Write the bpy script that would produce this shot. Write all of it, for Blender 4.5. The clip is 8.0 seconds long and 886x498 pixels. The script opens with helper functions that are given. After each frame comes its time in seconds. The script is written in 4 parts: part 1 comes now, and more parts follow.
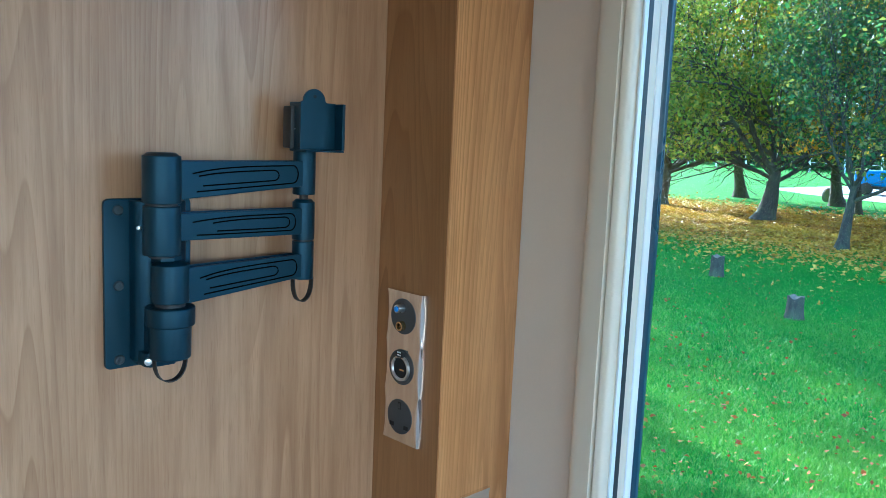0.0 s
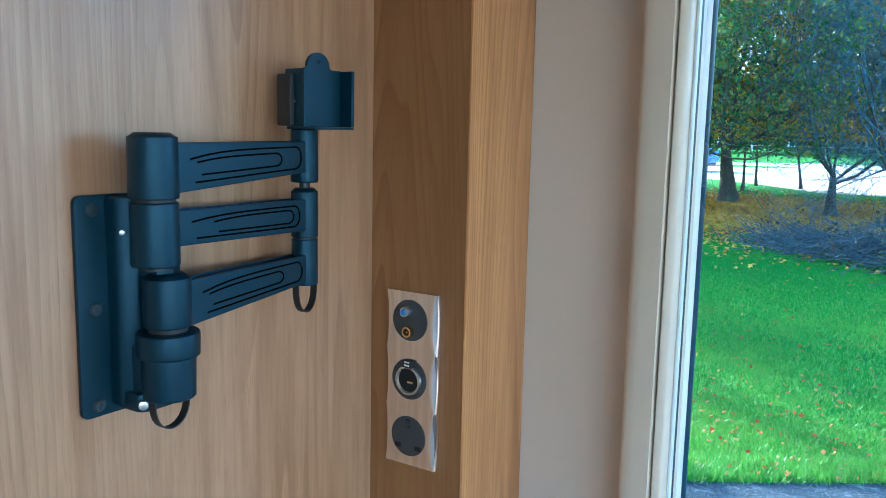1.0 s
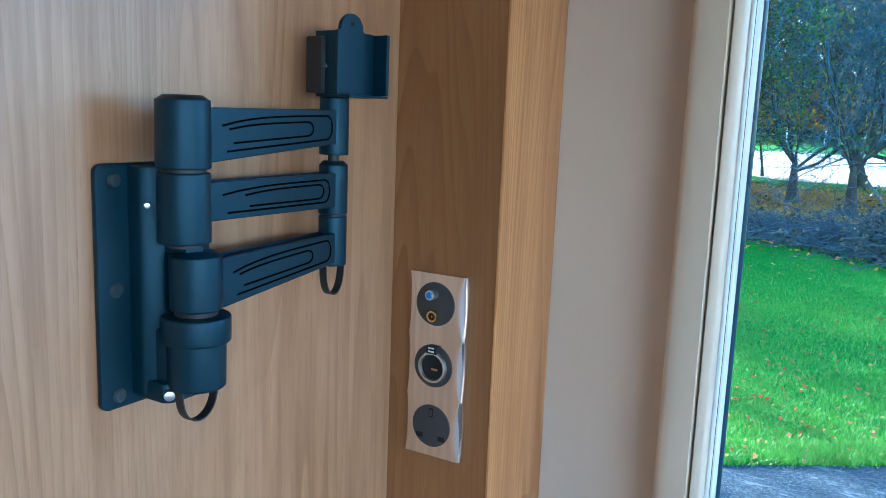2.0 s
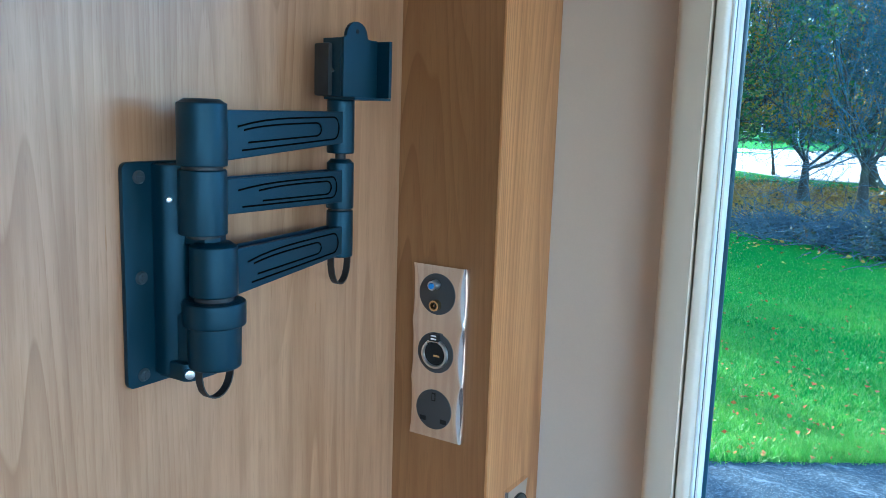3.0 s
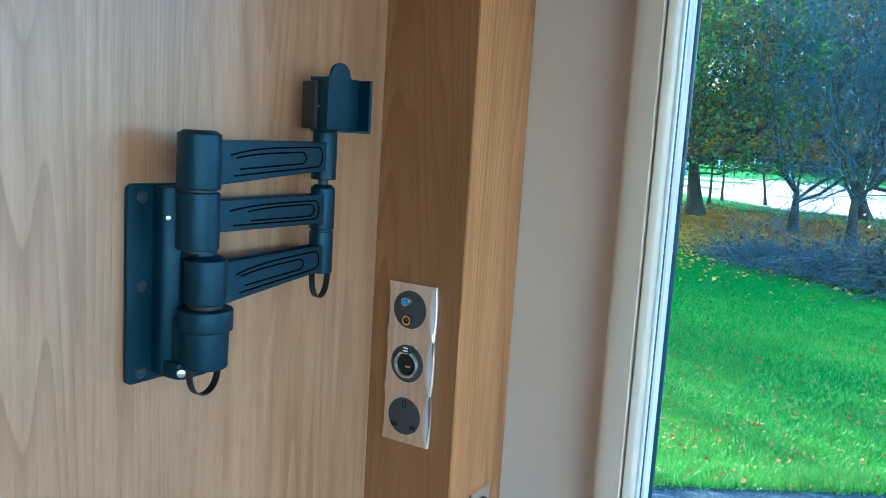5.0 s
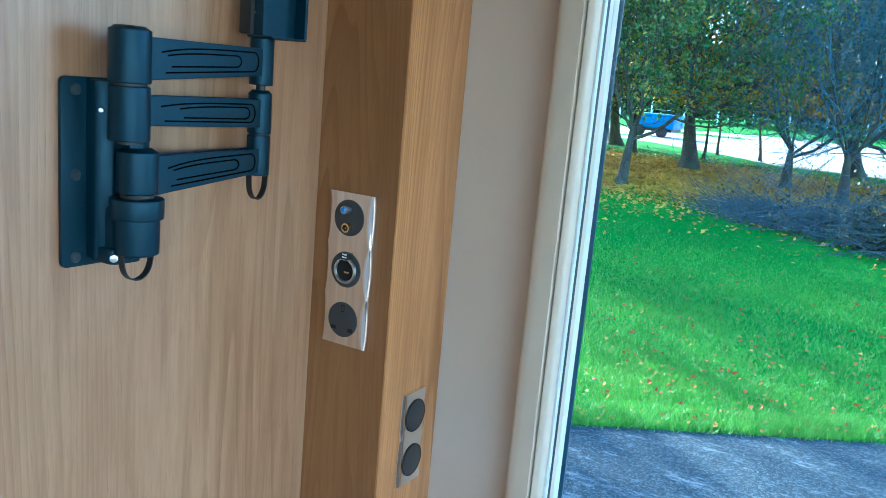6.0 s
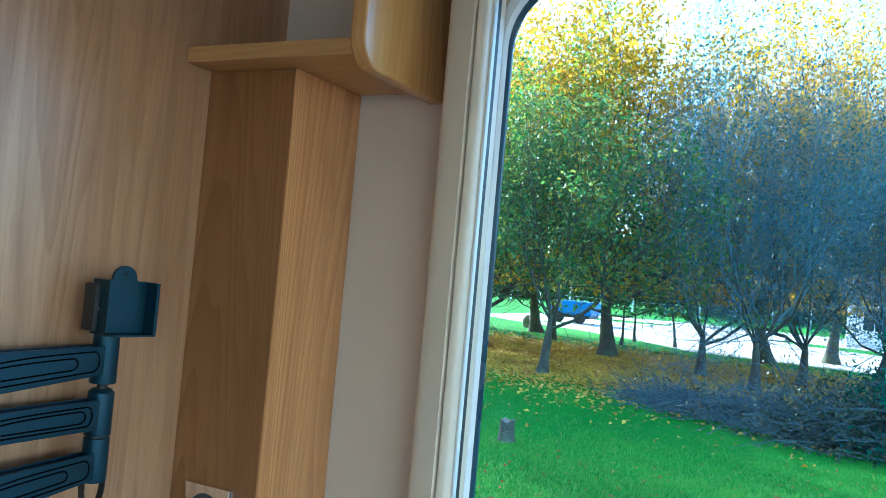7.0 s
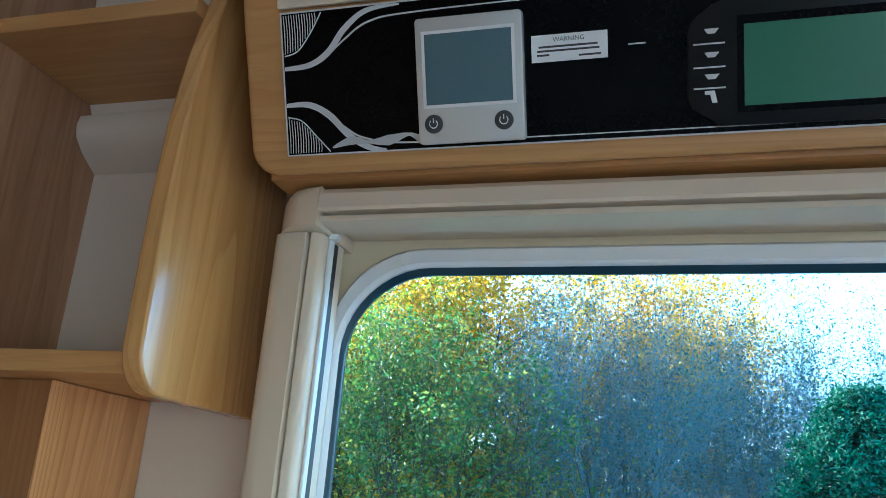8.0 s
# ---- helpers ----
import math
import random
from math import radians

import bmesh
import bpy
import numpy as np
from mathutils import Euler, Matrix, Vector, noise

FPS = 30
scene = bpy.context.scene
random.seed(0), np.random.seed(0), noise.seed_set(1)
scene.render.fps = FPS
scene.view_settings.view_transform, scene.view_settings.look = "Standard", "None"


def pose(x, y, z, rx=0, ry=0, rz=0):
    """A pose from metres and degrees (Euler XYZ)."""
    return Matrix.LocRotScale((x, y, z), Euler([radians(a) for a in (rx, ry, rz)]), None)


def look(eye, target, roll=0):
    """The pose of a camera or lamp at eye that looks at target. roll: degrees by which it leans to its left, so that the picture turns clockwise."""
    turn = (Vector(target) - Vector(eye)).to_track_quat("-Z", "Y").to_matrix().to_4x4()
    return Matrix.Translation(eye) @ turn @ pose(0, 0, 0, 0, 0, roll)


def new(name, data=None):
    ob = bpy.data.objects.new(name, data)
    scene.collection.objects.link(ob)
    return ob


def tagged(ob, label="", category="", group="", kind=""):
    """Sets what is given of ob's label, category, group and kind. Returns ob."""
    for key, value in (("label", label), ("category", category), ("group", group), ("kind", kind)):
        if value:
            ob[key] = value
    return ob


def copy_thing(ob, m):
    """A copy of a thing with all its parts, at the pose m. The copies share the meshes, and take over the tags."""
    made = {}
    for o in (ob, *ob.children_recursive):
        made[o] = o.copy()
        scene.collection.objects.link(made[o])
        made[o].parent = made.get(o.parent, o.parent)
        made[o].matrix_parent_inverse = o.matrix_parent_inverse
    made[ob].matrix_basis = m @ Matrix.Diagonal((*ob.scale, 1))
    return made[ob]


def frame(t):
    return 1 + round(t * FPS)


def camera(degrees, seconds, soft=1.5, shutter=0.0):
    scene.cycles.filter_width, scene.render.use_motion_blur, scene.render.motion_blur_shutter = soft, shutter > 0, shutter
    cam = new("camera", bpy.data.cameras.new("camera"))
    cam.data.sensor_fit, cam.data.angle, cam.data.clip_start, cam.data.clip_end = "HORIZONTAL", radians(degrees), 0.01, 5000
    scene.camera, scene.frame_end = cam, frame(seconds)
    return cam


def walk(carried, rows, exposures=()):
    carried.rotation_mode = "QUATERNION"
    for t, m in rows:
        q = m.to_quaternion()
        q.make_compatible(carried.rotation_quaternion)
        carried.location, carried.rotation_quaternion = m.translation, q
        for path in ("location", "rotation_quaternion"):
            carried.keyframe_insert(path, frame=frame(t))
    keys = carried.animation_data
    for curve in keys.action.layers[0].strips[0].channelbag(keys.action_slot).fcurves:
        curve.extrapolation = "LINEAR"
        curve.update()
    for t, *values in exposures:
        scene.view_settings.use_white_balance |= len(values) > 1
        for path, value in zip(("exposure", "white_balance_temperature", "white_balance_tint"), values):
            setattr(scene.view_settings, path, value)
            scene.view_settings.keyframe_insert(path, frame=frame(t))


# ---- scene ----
cam = camera(56.8, 8.0, soft=0.7)
PATH = [
    (0, (0.681, -0.581, 1.314), (-0.722, 0.818, 1.043), 2.5),
    (0.5, (0.596, -0.629, 1.306), (-0.636, 0.923, 1.035), 3.0),
    (1, (0.476, -0.603, 1.297), (-0.61, 1.051, 1.008), 1.2),
    (1.5, (0.428, -0.588, 1.291), (-0.608, 1.092, 0.967), 1.5),
    (2, (0.407, -0.598, 1.287), (-0.601, 1.098, 0.958), 2.2),
    (3.5, (0.451, -0.644, 1.29), (-0.589, 1.032, 0.962), 1.9),
    (4, (0.455, -0.656, 1.301), (-0.572, 1.042, 1.047), 3.3),
    (5.5, (0.523, -0.683, 1.293), (-0.496, 1.007, 0.965), 3.6),
    (6, (0.563, -0.683, 1.271), (-0.428, 1.007, 0.872), 5.1),
    (6.5, (0.583, -0.67, 1.296), (-0.359, 1.073, 1.02), 5.5),
    (7, (0.58, -0.62, 1.369), (-0.305, 1.173, 1.432), 5.1),
    (7.4, (0.56, -0.542, 1.421), (-0.291, 1.245, 1.709), 6.2),
    (7.5, (0.561, -0.53, 1.438), (-0.254, 1.267, 1.769), 6.4),
    (7.7, (0.554, -0.504, 1.461), (-0.2, 1.306, 1.855), 5.4),
    (8, (0.532, -0.478, 1.484), (-0.035, 1.342, 2.087), 4.4),
]
walk(cam, [(t, look(eye, target, roll)) for t, eye, target, roll in PATH], exposures=[(0.0, 2.78, 4780, 3), (1.0, 2.93, 4720, 5), (2.0, 3.0, 4640, 7), (4.0, 3.02, 4580, 1), (6.5, 2.88, 4620, 0), (7.3, 2.68, 4900, 0), (8.0, 3.02, 4850, 2)])

# ---- world, sun and exposure ----
SUN_AZ, SUN_EL = radians(-62), radians(20)
world = bpy.data.worlds.new("sky")
scene.world = world
world.use_nodes = True
wn = world.node_tree.nodes
sky = wn.new("ShaderNodeTexSky")
sky.sky_type, sky.sun_disc = "NISHITA", False
sky.sun_elevation, sky.sun_rotation = SUN_EL, SUN_AZ
sky.air_density, sky.dust_density, sky.ozone_density = 1.0, 0.4, 2.0
wn["Background"].inputs["Strength"].default_value = 0.15
world.node_tree.links.new(sky.outputs[0], wn["Background"].inputs["Color"])

sun = new("sun", bpy.data.lights.new("sun", "SUN"))
sun.data.energy, sun.data.angle, sun.data.color = 5.0, radians(0.6), (1.0, 0.9, 0.74)
to_sun = Vector((math.sin(SUN_AZ) * math.cos(SUN_EL), math.cos(SUN_AZ) * math.cos(SUN_EL), math.sin(SUN_EL)))
sun.matrix_world = look((0, 0, 30), Vector((0, 0, 30)) - to_sun)
# sky stand-in: an area lamp at the rest of the near window
# fill lamps at made-up openings behind the camera and in the end wall
for name, eye, target, size, power, spread, tint in (("south_fill_lamp", (1.85, -1.965, 1.22), (1.3, 0.0, 1.02), (1.2, 0.7), 0.80, 130, (1.0, 0.93, 0.84)),
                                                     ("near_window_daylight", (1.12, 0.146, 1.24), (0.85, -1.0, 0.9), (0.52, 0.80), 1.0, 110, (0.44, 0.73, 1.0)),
                                                     ("end_fill_lamp", (2.612, -0.9, 1.25), (0.0, -0.6, -0.1), (1.2, 0.75), 0.35, 90, (1.0, 0.95, 0.88))):
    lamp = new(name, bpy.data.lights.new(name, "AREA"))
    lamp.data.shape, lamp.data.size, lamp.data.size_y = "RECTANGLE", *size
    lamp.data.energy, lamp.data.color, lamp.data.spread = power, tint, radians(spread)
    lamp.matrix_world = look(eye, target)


# ---- materials ----
def material(name, base, rough=0.5, metal=0.0, spec=0.5):
    m = bpy.data.materials.new(name)
    m.use_nodes = True
    b = m.node_tree.nodes["Principled BSDF"]
    b.inputs["Base Color"].default_value = (*base, 1)
    b.inputs["Roughness"].default_value = rough
    b.inputs["Metallic"].default_value = metal
    b.inputs["Specular IOR Level"].default_value = spec
    return m, m.node_tree.nodes, m.node_tree.links, b


def coords(nodes, links, scale, kind="Object"):
    tc, mp = nodes.new("ShaderNodeTexCoord"), nodes.new("ShaderNodeMapping")
    mp.inputs["Scale"].default_value = scale
    links.new(tc.outputs[kind], mp.inputs["Vector"])
    return mp.outputs["Vector"]


def noise_node(nodes, links, vector, scale, detail=4.0, rough=0.55, distort=0.0):
    n = nodes.new("ShaderNodeTexNoise")
    n.inputs["Scale"].default_value, n.inputs["Detail"].default_value = scale, detail
    n.inputs["Roughness"].default_value, n.inputs["Distortion"].default_value = rough, distort
    links.new(vector, n.inputs["Vector"])
    return n.outputs["Fac"]


def ramp(nodes, links, fac, stops):
    r = nodes.new("ShaderNodeValToRGB")
    e = r.color_ramp.elements
    while len(e) < len(stops):
        e.new(0.5)
    for el, (p, c) in zip(e, stops):
        el.position, el.color = p, (*c, 1) if len(c) == 3 else c
    links.new(fac, r.inputs["Fac"])
    return r.outputs["Color"]


def blend(nodes, links, fac, a, b, mode="MIX"):
    m = nodes.new("ShaderNodeMix")
    m.data_type, m.blend_type = "RGBA", mode
    for sock, v in ((m.inputs[0], fac), (m.inputs[6], a), (m.inputs[7], b)):
        if isinstance(v, (int, float)):
            sock.default_value = v
        elif isinstance(v, tuple):
            sock.default_value = (*v, 1)
        else:
            links.new(v, sock)
    return m.outputs[2]


def bump(nodes, links, height, target, strength=0.2, dist=0.001):
    b = nodes.new("ShaderNodeBump")
    b.inputs["Strength"].default_value, b.inputs["Distance"].default_value = strength, dist
    links.new(height, b.inputs["Height"])
    links.new(b.outputs["Normal"], target.inputs["Normal"])


def grey(v):
    return (v, v, v)


def wood(name, light, dark, rough=0.36, seed=0.0, along="z", figure=1.0):
    """Laminate with printed oak figure: slow changes of tone, growth rings that run into long arches, fine streaks and pores."""
    m, n, l, b = material(name, light, rough, 0.0, 0.55)
    tc, mp = n.new("ShaderNodeTexCoord"), n.new("ShaderNodeMapping")
    squeeze = {"z": (1, 1, 0.06), "x": (0.06, 1, 1), "y": (1, 0.06, 1)}[along]
    mp.inputs["Scale"].default_value = squeeze
    mp.inputs["Location"].default_value = (seed, seed * 1.7, seed * 0.6)
    l.new(tc.outputs["Object"], mp.inputs["Vector"])
    v = mp.outputs["Vector"]

    def calc(op, a, c):
        node = n.new("ShaderNodeMath")
        node.operation = op
        for sock, value in zip(node.inputs, (a, c)):
            if isinstance(value, (int, float)):
                sock.default_value = value
            else:
                l.new(value, sock)
        return node.outputs[0]

    # rings: a saw profile over the distance across the grain, bent by a slow noise
    sep = n.new("ShaderNodeSeparateXYZ")
    l.new(v, sep.inputs[0])
    across = {"z": ("X", "Y"), "x": ("Y", "Z"), "y": ("X", "Z")}[along]
    dist = calc("ADD", sep.outputs[across[0]], sep.outputs[across[1]])
    bend = noise_node(n, l, v, 4.0, 3.0, 0.5)
    turns = calc("ADD", calc("MULTIPLY", dist, 36.0 * figure), calc("MULTIPLY", bend, 70.0 * figure))
    saw = calc("FRACT", turns, 0.0)
    rings = ramp(n, l, saw, [(0.0, grey(0.0)), (0.45, grey(0.10)), (0.86, grey(0.8)), (0.95, grey(1.0)), (1.0, grey(0.0))])
    where = ramp(n, l, noise_node(n, l, v, 9.0, 2.0, 0.5), [(0.34, grey(0.12)), (0.64, grey(0.85))])
    fine = noise_node(n, l, v, 260.0, 3.0, 0.6)
    streak = noise_node(n, l, v, 70.0, 4.0, 0.6)
    pores = ramp(n, l, noise_node(n, l, v, 520.0, 2.0, 0.5), [(0.30, grey(0.30)), (0.43, grey(0.0))])
    broad = ramp(n, l, noise_node(n, l, v, 11.0, 2.0, 0.5), [(0.3, grey(0.0)), (0.7, grey(1.0))])
    mid = tuple(0.6 * a + 0.4 * c for a, c in zip(light, dark))
    deep = tuple(c * 0.8 for c in dark)
    col = blend(n, l, broad, light, mid)
    col = blend(n, l, ramp(n, l, streak, [(0.42, grey(0.0)), (0.68, grey(0.55))]), col, dark)
    col = blend(n, l, ramp(n, l, fine, [(0.45, grey(0.0)), (0.75, grey(0.35))]), col, dark)
    col = blend(n, l, calc("MULTIPLY", rings, where), col, dark)
    col = blend(n, l, pores, col, deep)
    l.new(col, b.inputs["Base Color"])
    rr = ramp(n, l, streak, [(0.2, grey(rough - 0.04)), (0.8, grey(rough + 0.06))])
    l.new(rr, b.inputs["Roughness"])
    bump(n, l, fine, b, 0.05, 0.0003)
    return m


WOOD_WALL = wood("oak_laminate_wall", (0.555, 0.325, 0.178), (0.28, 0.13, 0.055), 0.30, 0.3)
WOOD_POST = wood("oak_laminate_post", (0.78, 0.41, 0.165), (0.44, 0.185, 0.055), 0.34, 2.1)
# base tones set well below those of the post
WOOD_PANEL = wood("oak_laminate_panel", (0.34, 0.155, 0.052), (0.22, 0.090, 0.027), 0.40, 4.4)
WOOD_SHELF = wood("oak_laminate_shelf", (0.62, 0.35, 0.125), (0.45, 0.225, 0.070), 0.34, 3.3, "x")
WOOD_FLAP = wood("oak_laminate_upright", (0.70, 0.40, 0.135), (0.50, 0.25, 0.075), 0.20, 5.2, "z", 0.6)
WOOD_FLAP.node_tree.nodes["Principled BSDF"].inputs["Specular IOR Level"].default_value = 0.9


def plain(name, base, rough, scale=60.0, vary=0.06, relief=0.08, metal=0.0, spec=0.5, dist=0.0005):
    """A painted, moulded or woven surface: cloudy at two scales with a fine relief."""
    m, n, l, b = material(name, base, rough, metal, spec)
    v = coords(n, l, (1, 1, 1))
    fine, broad = noise_node(n, l, v, scale * 12, 3.0), noise_node(n, l, v, scale * 0.15, 3.0)
    lo, hi = tuple(c * (1 - vary) for c in base), tuple(min(1, c * (1 + vary)) for c in base)
    col = blend(n, l, ramp(n, l, broad, [(0.3, grey(0)), (0.7, grey(1))]), lo, hi)
    col = blend(n, l, 0.3, col, ramp(n, l, fine, [(0.3, lo), (0.7, hi)]))
    l.new(col, b.inputs["Base Color"])
    r = ramp(n, l, broad, [(0.3, grey(max(0.02, rough - 0.04))), (0.7, grey(min(1, rough + 0.04)))])
    l.new(r, b.inputs["Roughness"])
    bump(n, l, fine, b, relief, dist)
    return m


WALL_VINYL = plain("cream_vinyl_wallboard", (0.70, 0.585, 0.47), 0.55, 40, 0.04, 0.12)
CREAM = plain("cream_moulded_plastic", (0.69, 0.585, 0.455), 0.36, 50, 0.025, 0.03)
LINER = plain("cream_window_lining", (0.74, 0.63, 0.43), 0.5, 50, 0.03, 0.05)
CEILING = plain("pale_ceiling_board", (0.72, 0.68, 0.60), 0.7, 40, 0.03, 0.06)
FLOOR_MAT = plain("brown_carpet", (0.22, 0.17, 0.13), 0.95, 60, 0.2, 0.6, dist=0.003)
# blue window sheen is put into this coat's base colour and specular tint
BLACK_POWDER = plain("black_powder_coat", (0.002, 0.014, 0.023), 0.42, 150, 0.15, 0.25, spec=0.7)
BLACK_POWDER.node_tree.nodes["Principled BSDF"].inputs["Specular Tint"].default_value = (0.40, 0.72, 1.0, 1)
BLACK_GROOVE = plain("dark_groove", (0.0015, 0.0015, 0.002), 0.8, 150, 0.1, 0.1, spec=0.05)
BLACK_PLASTIC = plain("black_rubber_plastic", (0.018, 0.018, 0.019), 0.5, 120, 0.1, 0.1)
SOCKET_GREY = plain("charcoal_socket_plastic", (0.045, 0.045, 0.046), 0.45, 120, 0.08, 0.08)
HOLE = plain("socket_hole", (0.006, 0.006, 0.006), 0.8, 100, 0.1, 0.0)
CHROME = plain("chrome", (0.86, 0.84, 0.82), 0.07, 60, 0.02, 0.01, metal=1.0)
BRASS = plain("brass_connector", (0.72, 0.55, 0.28), 0.25, 100, 0.08, 0.05, metal=1.0)
STEEL = plain("zinc_screw", (0.70, 0.72, 0.74), 0.28, 200, 0.06, 0.1, metal=1.0)
SCREW_DARK = plain("dark_screw", (0.035, 0.05, 0.06), 0.32, 200, 0.1, 0.1, spec=0.8)
BLUE_TIP = plain("blue_indicator", (0.05, 0.22, 0.62), 0.3, 100, 0.05, 0.02)
FRAME_WHITE = plain("pale_window_frame", (0.78, 0.79, 0.80), 0.3, 50, 0.03, 0.03)
SEAL = plain("dark_window_seal", (0.012, 0.045, 0.075), 0.3, 90, 0.1, 0.1)
GLOSS_BLACK = plain("gloss_black_panel", (0.002, 0.002, 0.0025), 0.06, 60, 0.1, 0.0, spec=0.08)
PRINT_SILVER = plain("silver_print", (0.62, 0.62, 0.62), 0.4, 80, 0.03, 0.02)
SILVER = plain("silver_plastic", (0.60, 0.60, 0.58), 0.35, 80, 0.03, 0.05, metal=0.35)
BLACK_HOUSING = plain("satin_black_housing", (0.007, 0.008, 0.009), 0.4, 120, 0.1, 0.05, spec=0.2)
LCD_GREY = plain("grey_lcd", (0.09, 0.16, 0.19), 0.25, 30, 0.08, 0.0)
LCD_GREEN = plain("green_lcd", (0.03, 0.15, 0.078), 0.25, 30, 0.06, 0.0)
PAPER = plain("white_paper_label", (0.80, 0.80, 0.80), 0.6, 80, 0.03, 0.05)
INK = plain("dark_ink", (0.05, 0.05, 0.05), 0.6, 80, 0.1, 0.0)
FILM_CLEAR = plain("crinkled_clear_film", (0.55, 0.55, 0.55), 0.12, 80, 0.1, 0.6, dist=0.002)
CARAVAN_SKIN = plain("white_aluminium_skin", (0.75, 0.75, 0.73), 0.4, 20, 0.03, 0.1)


def glass_pane(name):
    m = bpy.data.materials.new(name)
    m.use_nodes = True
    n, l = m.node_tree.nodes, m.node_tree.links
    n.remove(n["Principled BSDF"])
    t, g, f, mix = (n.new("ShaderNode" + k) for k in ("BsdfTransparent", "BsdfGlossy", "Fresnel", "MixShader"))
    t.inputs["Color"].default_value = (0.93, 0.96, 0.97, 1)
    g.inputs["Roughness"].default_value = 0.02
    f.inputs["IOR"].default_value = 1.12
    l.new(f.outputs[0], mix.inputs[0]), l.new(t.outputs[0], mix.inputs[1]), l.new(g.outputs[0], mix.inputs[2])
    l.new(mix.outputs[0], n["Material Output"].inputs["Surface"])
    return m


GLASS = glass_pane("acrylic_glazing")


def foliage(name, stops, glow=0.45, rough=0.5):
    """Leaves: each its own tint, part of the light comes through."""
    m, n, l, b = material(name, stops[0][1], rough)
    geo = n.new("ShaderNodeNewGeometry")
    col = ramp(n, l, geo.outputs["Random Per Island"], stops)
    patch = noise_node(n, l, coords(n, l, (1, 1, 1)), 0.8, 3.0)
    col = blend(n, l, ramp(n, l, patch, [(0.35, grey(0.0)), (0.65, grey(0.6))]), col, stops[-1][1])
    l.new(col, b.inputs["Base Color"])
    tr, mix = n.new("ShaderNodeBsdfTranslucent"), n.new("ShaderNodeMixShader")
    l.new(col, tr.inputs["Color"])
    mix.inputs[0].default_value = glow
    l.new(b.outputs[0], mix.inputs[1]), l.new(tr.outputs[0], mix.inputs[2])
    l.new(mix.outputs[0], n["Material Output"].inputs["Surface"])
    return m


LEAF_GREEN = foliage("green_turning_leaves", [(0.0, (0.03, 0.11, 0.03)), (0.4, (0.08, 0.20, 0.03)), (0.7, (0.36, 0.32, 0.04)), (0.86, (0.17, 0.24, 0.12)), (1.0, (0.06, 0.16, 0.04))], 0.5, 0.6)
LEAF_LIME = foliage("yellow_green_leaves", [(0.0, (0.09, 0.20, 0.02)), (0.45, (0.24, 0.33, 0.03)), (0.75, (0.52, 0.40, 0.03)), (1.0, (0.20, 0.30, 0.03))], 0.5, 0.6)
LEAF_DARK = foliage("dark_green_leaves", [(0.0, (0.03, 0.075, 0.03)), (0.6, (0.06, 0.12, 0.04)), (0.9, (0.16, 0.17, 0.05)), (1.0, (0.05, 0.10, 0.04))])
LEAF_YELLOW = foliage("golden_autumn_leaves", [(0.0, (0.42, 0.22, 0.008)), (0.5, (0.60, 0.38, 0.012)), (0.8, (0.30, 0.30, 0.02)), (1.0, (0.48, 0.26, 0.008))], 0.5, 0.8)
LEAF_BLUE = foliage("grey_green_twig_leaves", [(0.0, (0.04, 0.11, 0.10)), (0.6, (0.08, 0.18, 0.16)), (0.85, (0.32, 0.28, 0.03)), (1.0, (0.05, 0.14, 0.13))], 0.4, 0.8)
LEAF_FIR = foliage("fir_needles", [(0.0, (0.010, 0.085, 0.045)), (0.6, (0.018, 0.14, 0.065)), (1.0, (0.010, 0.075, 0.045))], 0.2, 0.85)
LEAF_DEAD = foliage("withered_brown_leaves", [(0.0, (0.03, 0.045, 0.025)), (0.6, (0.06, 0.075, 0.04)), (0.9, (0.16, 0.09, 0.05)), (1.0, (0.035, 0.06, 0.03))], 0.25, 0.6)
LEAF_FALLEN = foliage("fallen_leaves", [(0.0, (0.34, 0.06, 0.012)), (0.35, (0.42, 0.14, 0.02)), (0.65, (0.20, 0.05, 0.03)), (0.88, (0.50, 0.34, 0.05)), (1.0, (0.36, 0.09, 0.02))], 0.15, 0.9)
LEAF_CARPET = foliage("carpet_of_leaves", [(0.0, (0.44, 0.19, 0.02)), (0.4, (0.66, 0.34, 0.03)), (0.7, (0.30, 0.11, 0.02)), (1.0, (0.74, 0.48, 0.04))], 0.15)
BLADE = foliage("grass_blades", [(0.0, (0.022, 0.16, 0.010)), (0.45, (0.065, 0.30, 0.018)), (0.8, (0.18, 0.44, 0.055)), (0.93, (0.34, 0.46, 0.10)), (1.0, (0.18, 0.36, 0.035))], 0.35)


def bark(name, base, dark, growth=(0.12, 0.16, 0.07)):
    m, n, l, b = material(name, base, 0.9)
    v = coords(n, l, (1, 1, 0.25))
    f = noise_node(n, l, v, 30.0, 6.0, 0.65)
    moss = noise_node(n, l, coords(n, l, (1, 1, 1)), 2.5, 3.0)
    col = ramp(n, l, f, [(0.3, dark), (0.7, base)])
    col = blend(n, l, ramp(n, l, moss, [(0.45, grey(0)), (0.7, grey(0.55))]), col, growth)
    l.new(col, b.inputs["Base Color"])
    bump(n, l, f, b, 0.8, 0.02)
    return m


BARK = bark("mossy_bark", (0.10, 0.09, 0.065), (0.03, 0.026, 0.02))
BARK_BLUE = bark("grey_twigs", (0.18, 0.30, 0.335), (0.04, 0.085, 0.105), (0.12, 0.22, 0.235))
BARK_DEAD = bark("dead_brushwood", (0.15, 0.20, 0.21), (0.03, 0.045, 0.048), (0.10, 0.14, 0.14))
STUMP_TOP = plain("sawn_wood", (0.20, 0.16, 0.11), 0.85, 20, 0.2, 0.4, dist=0.004)


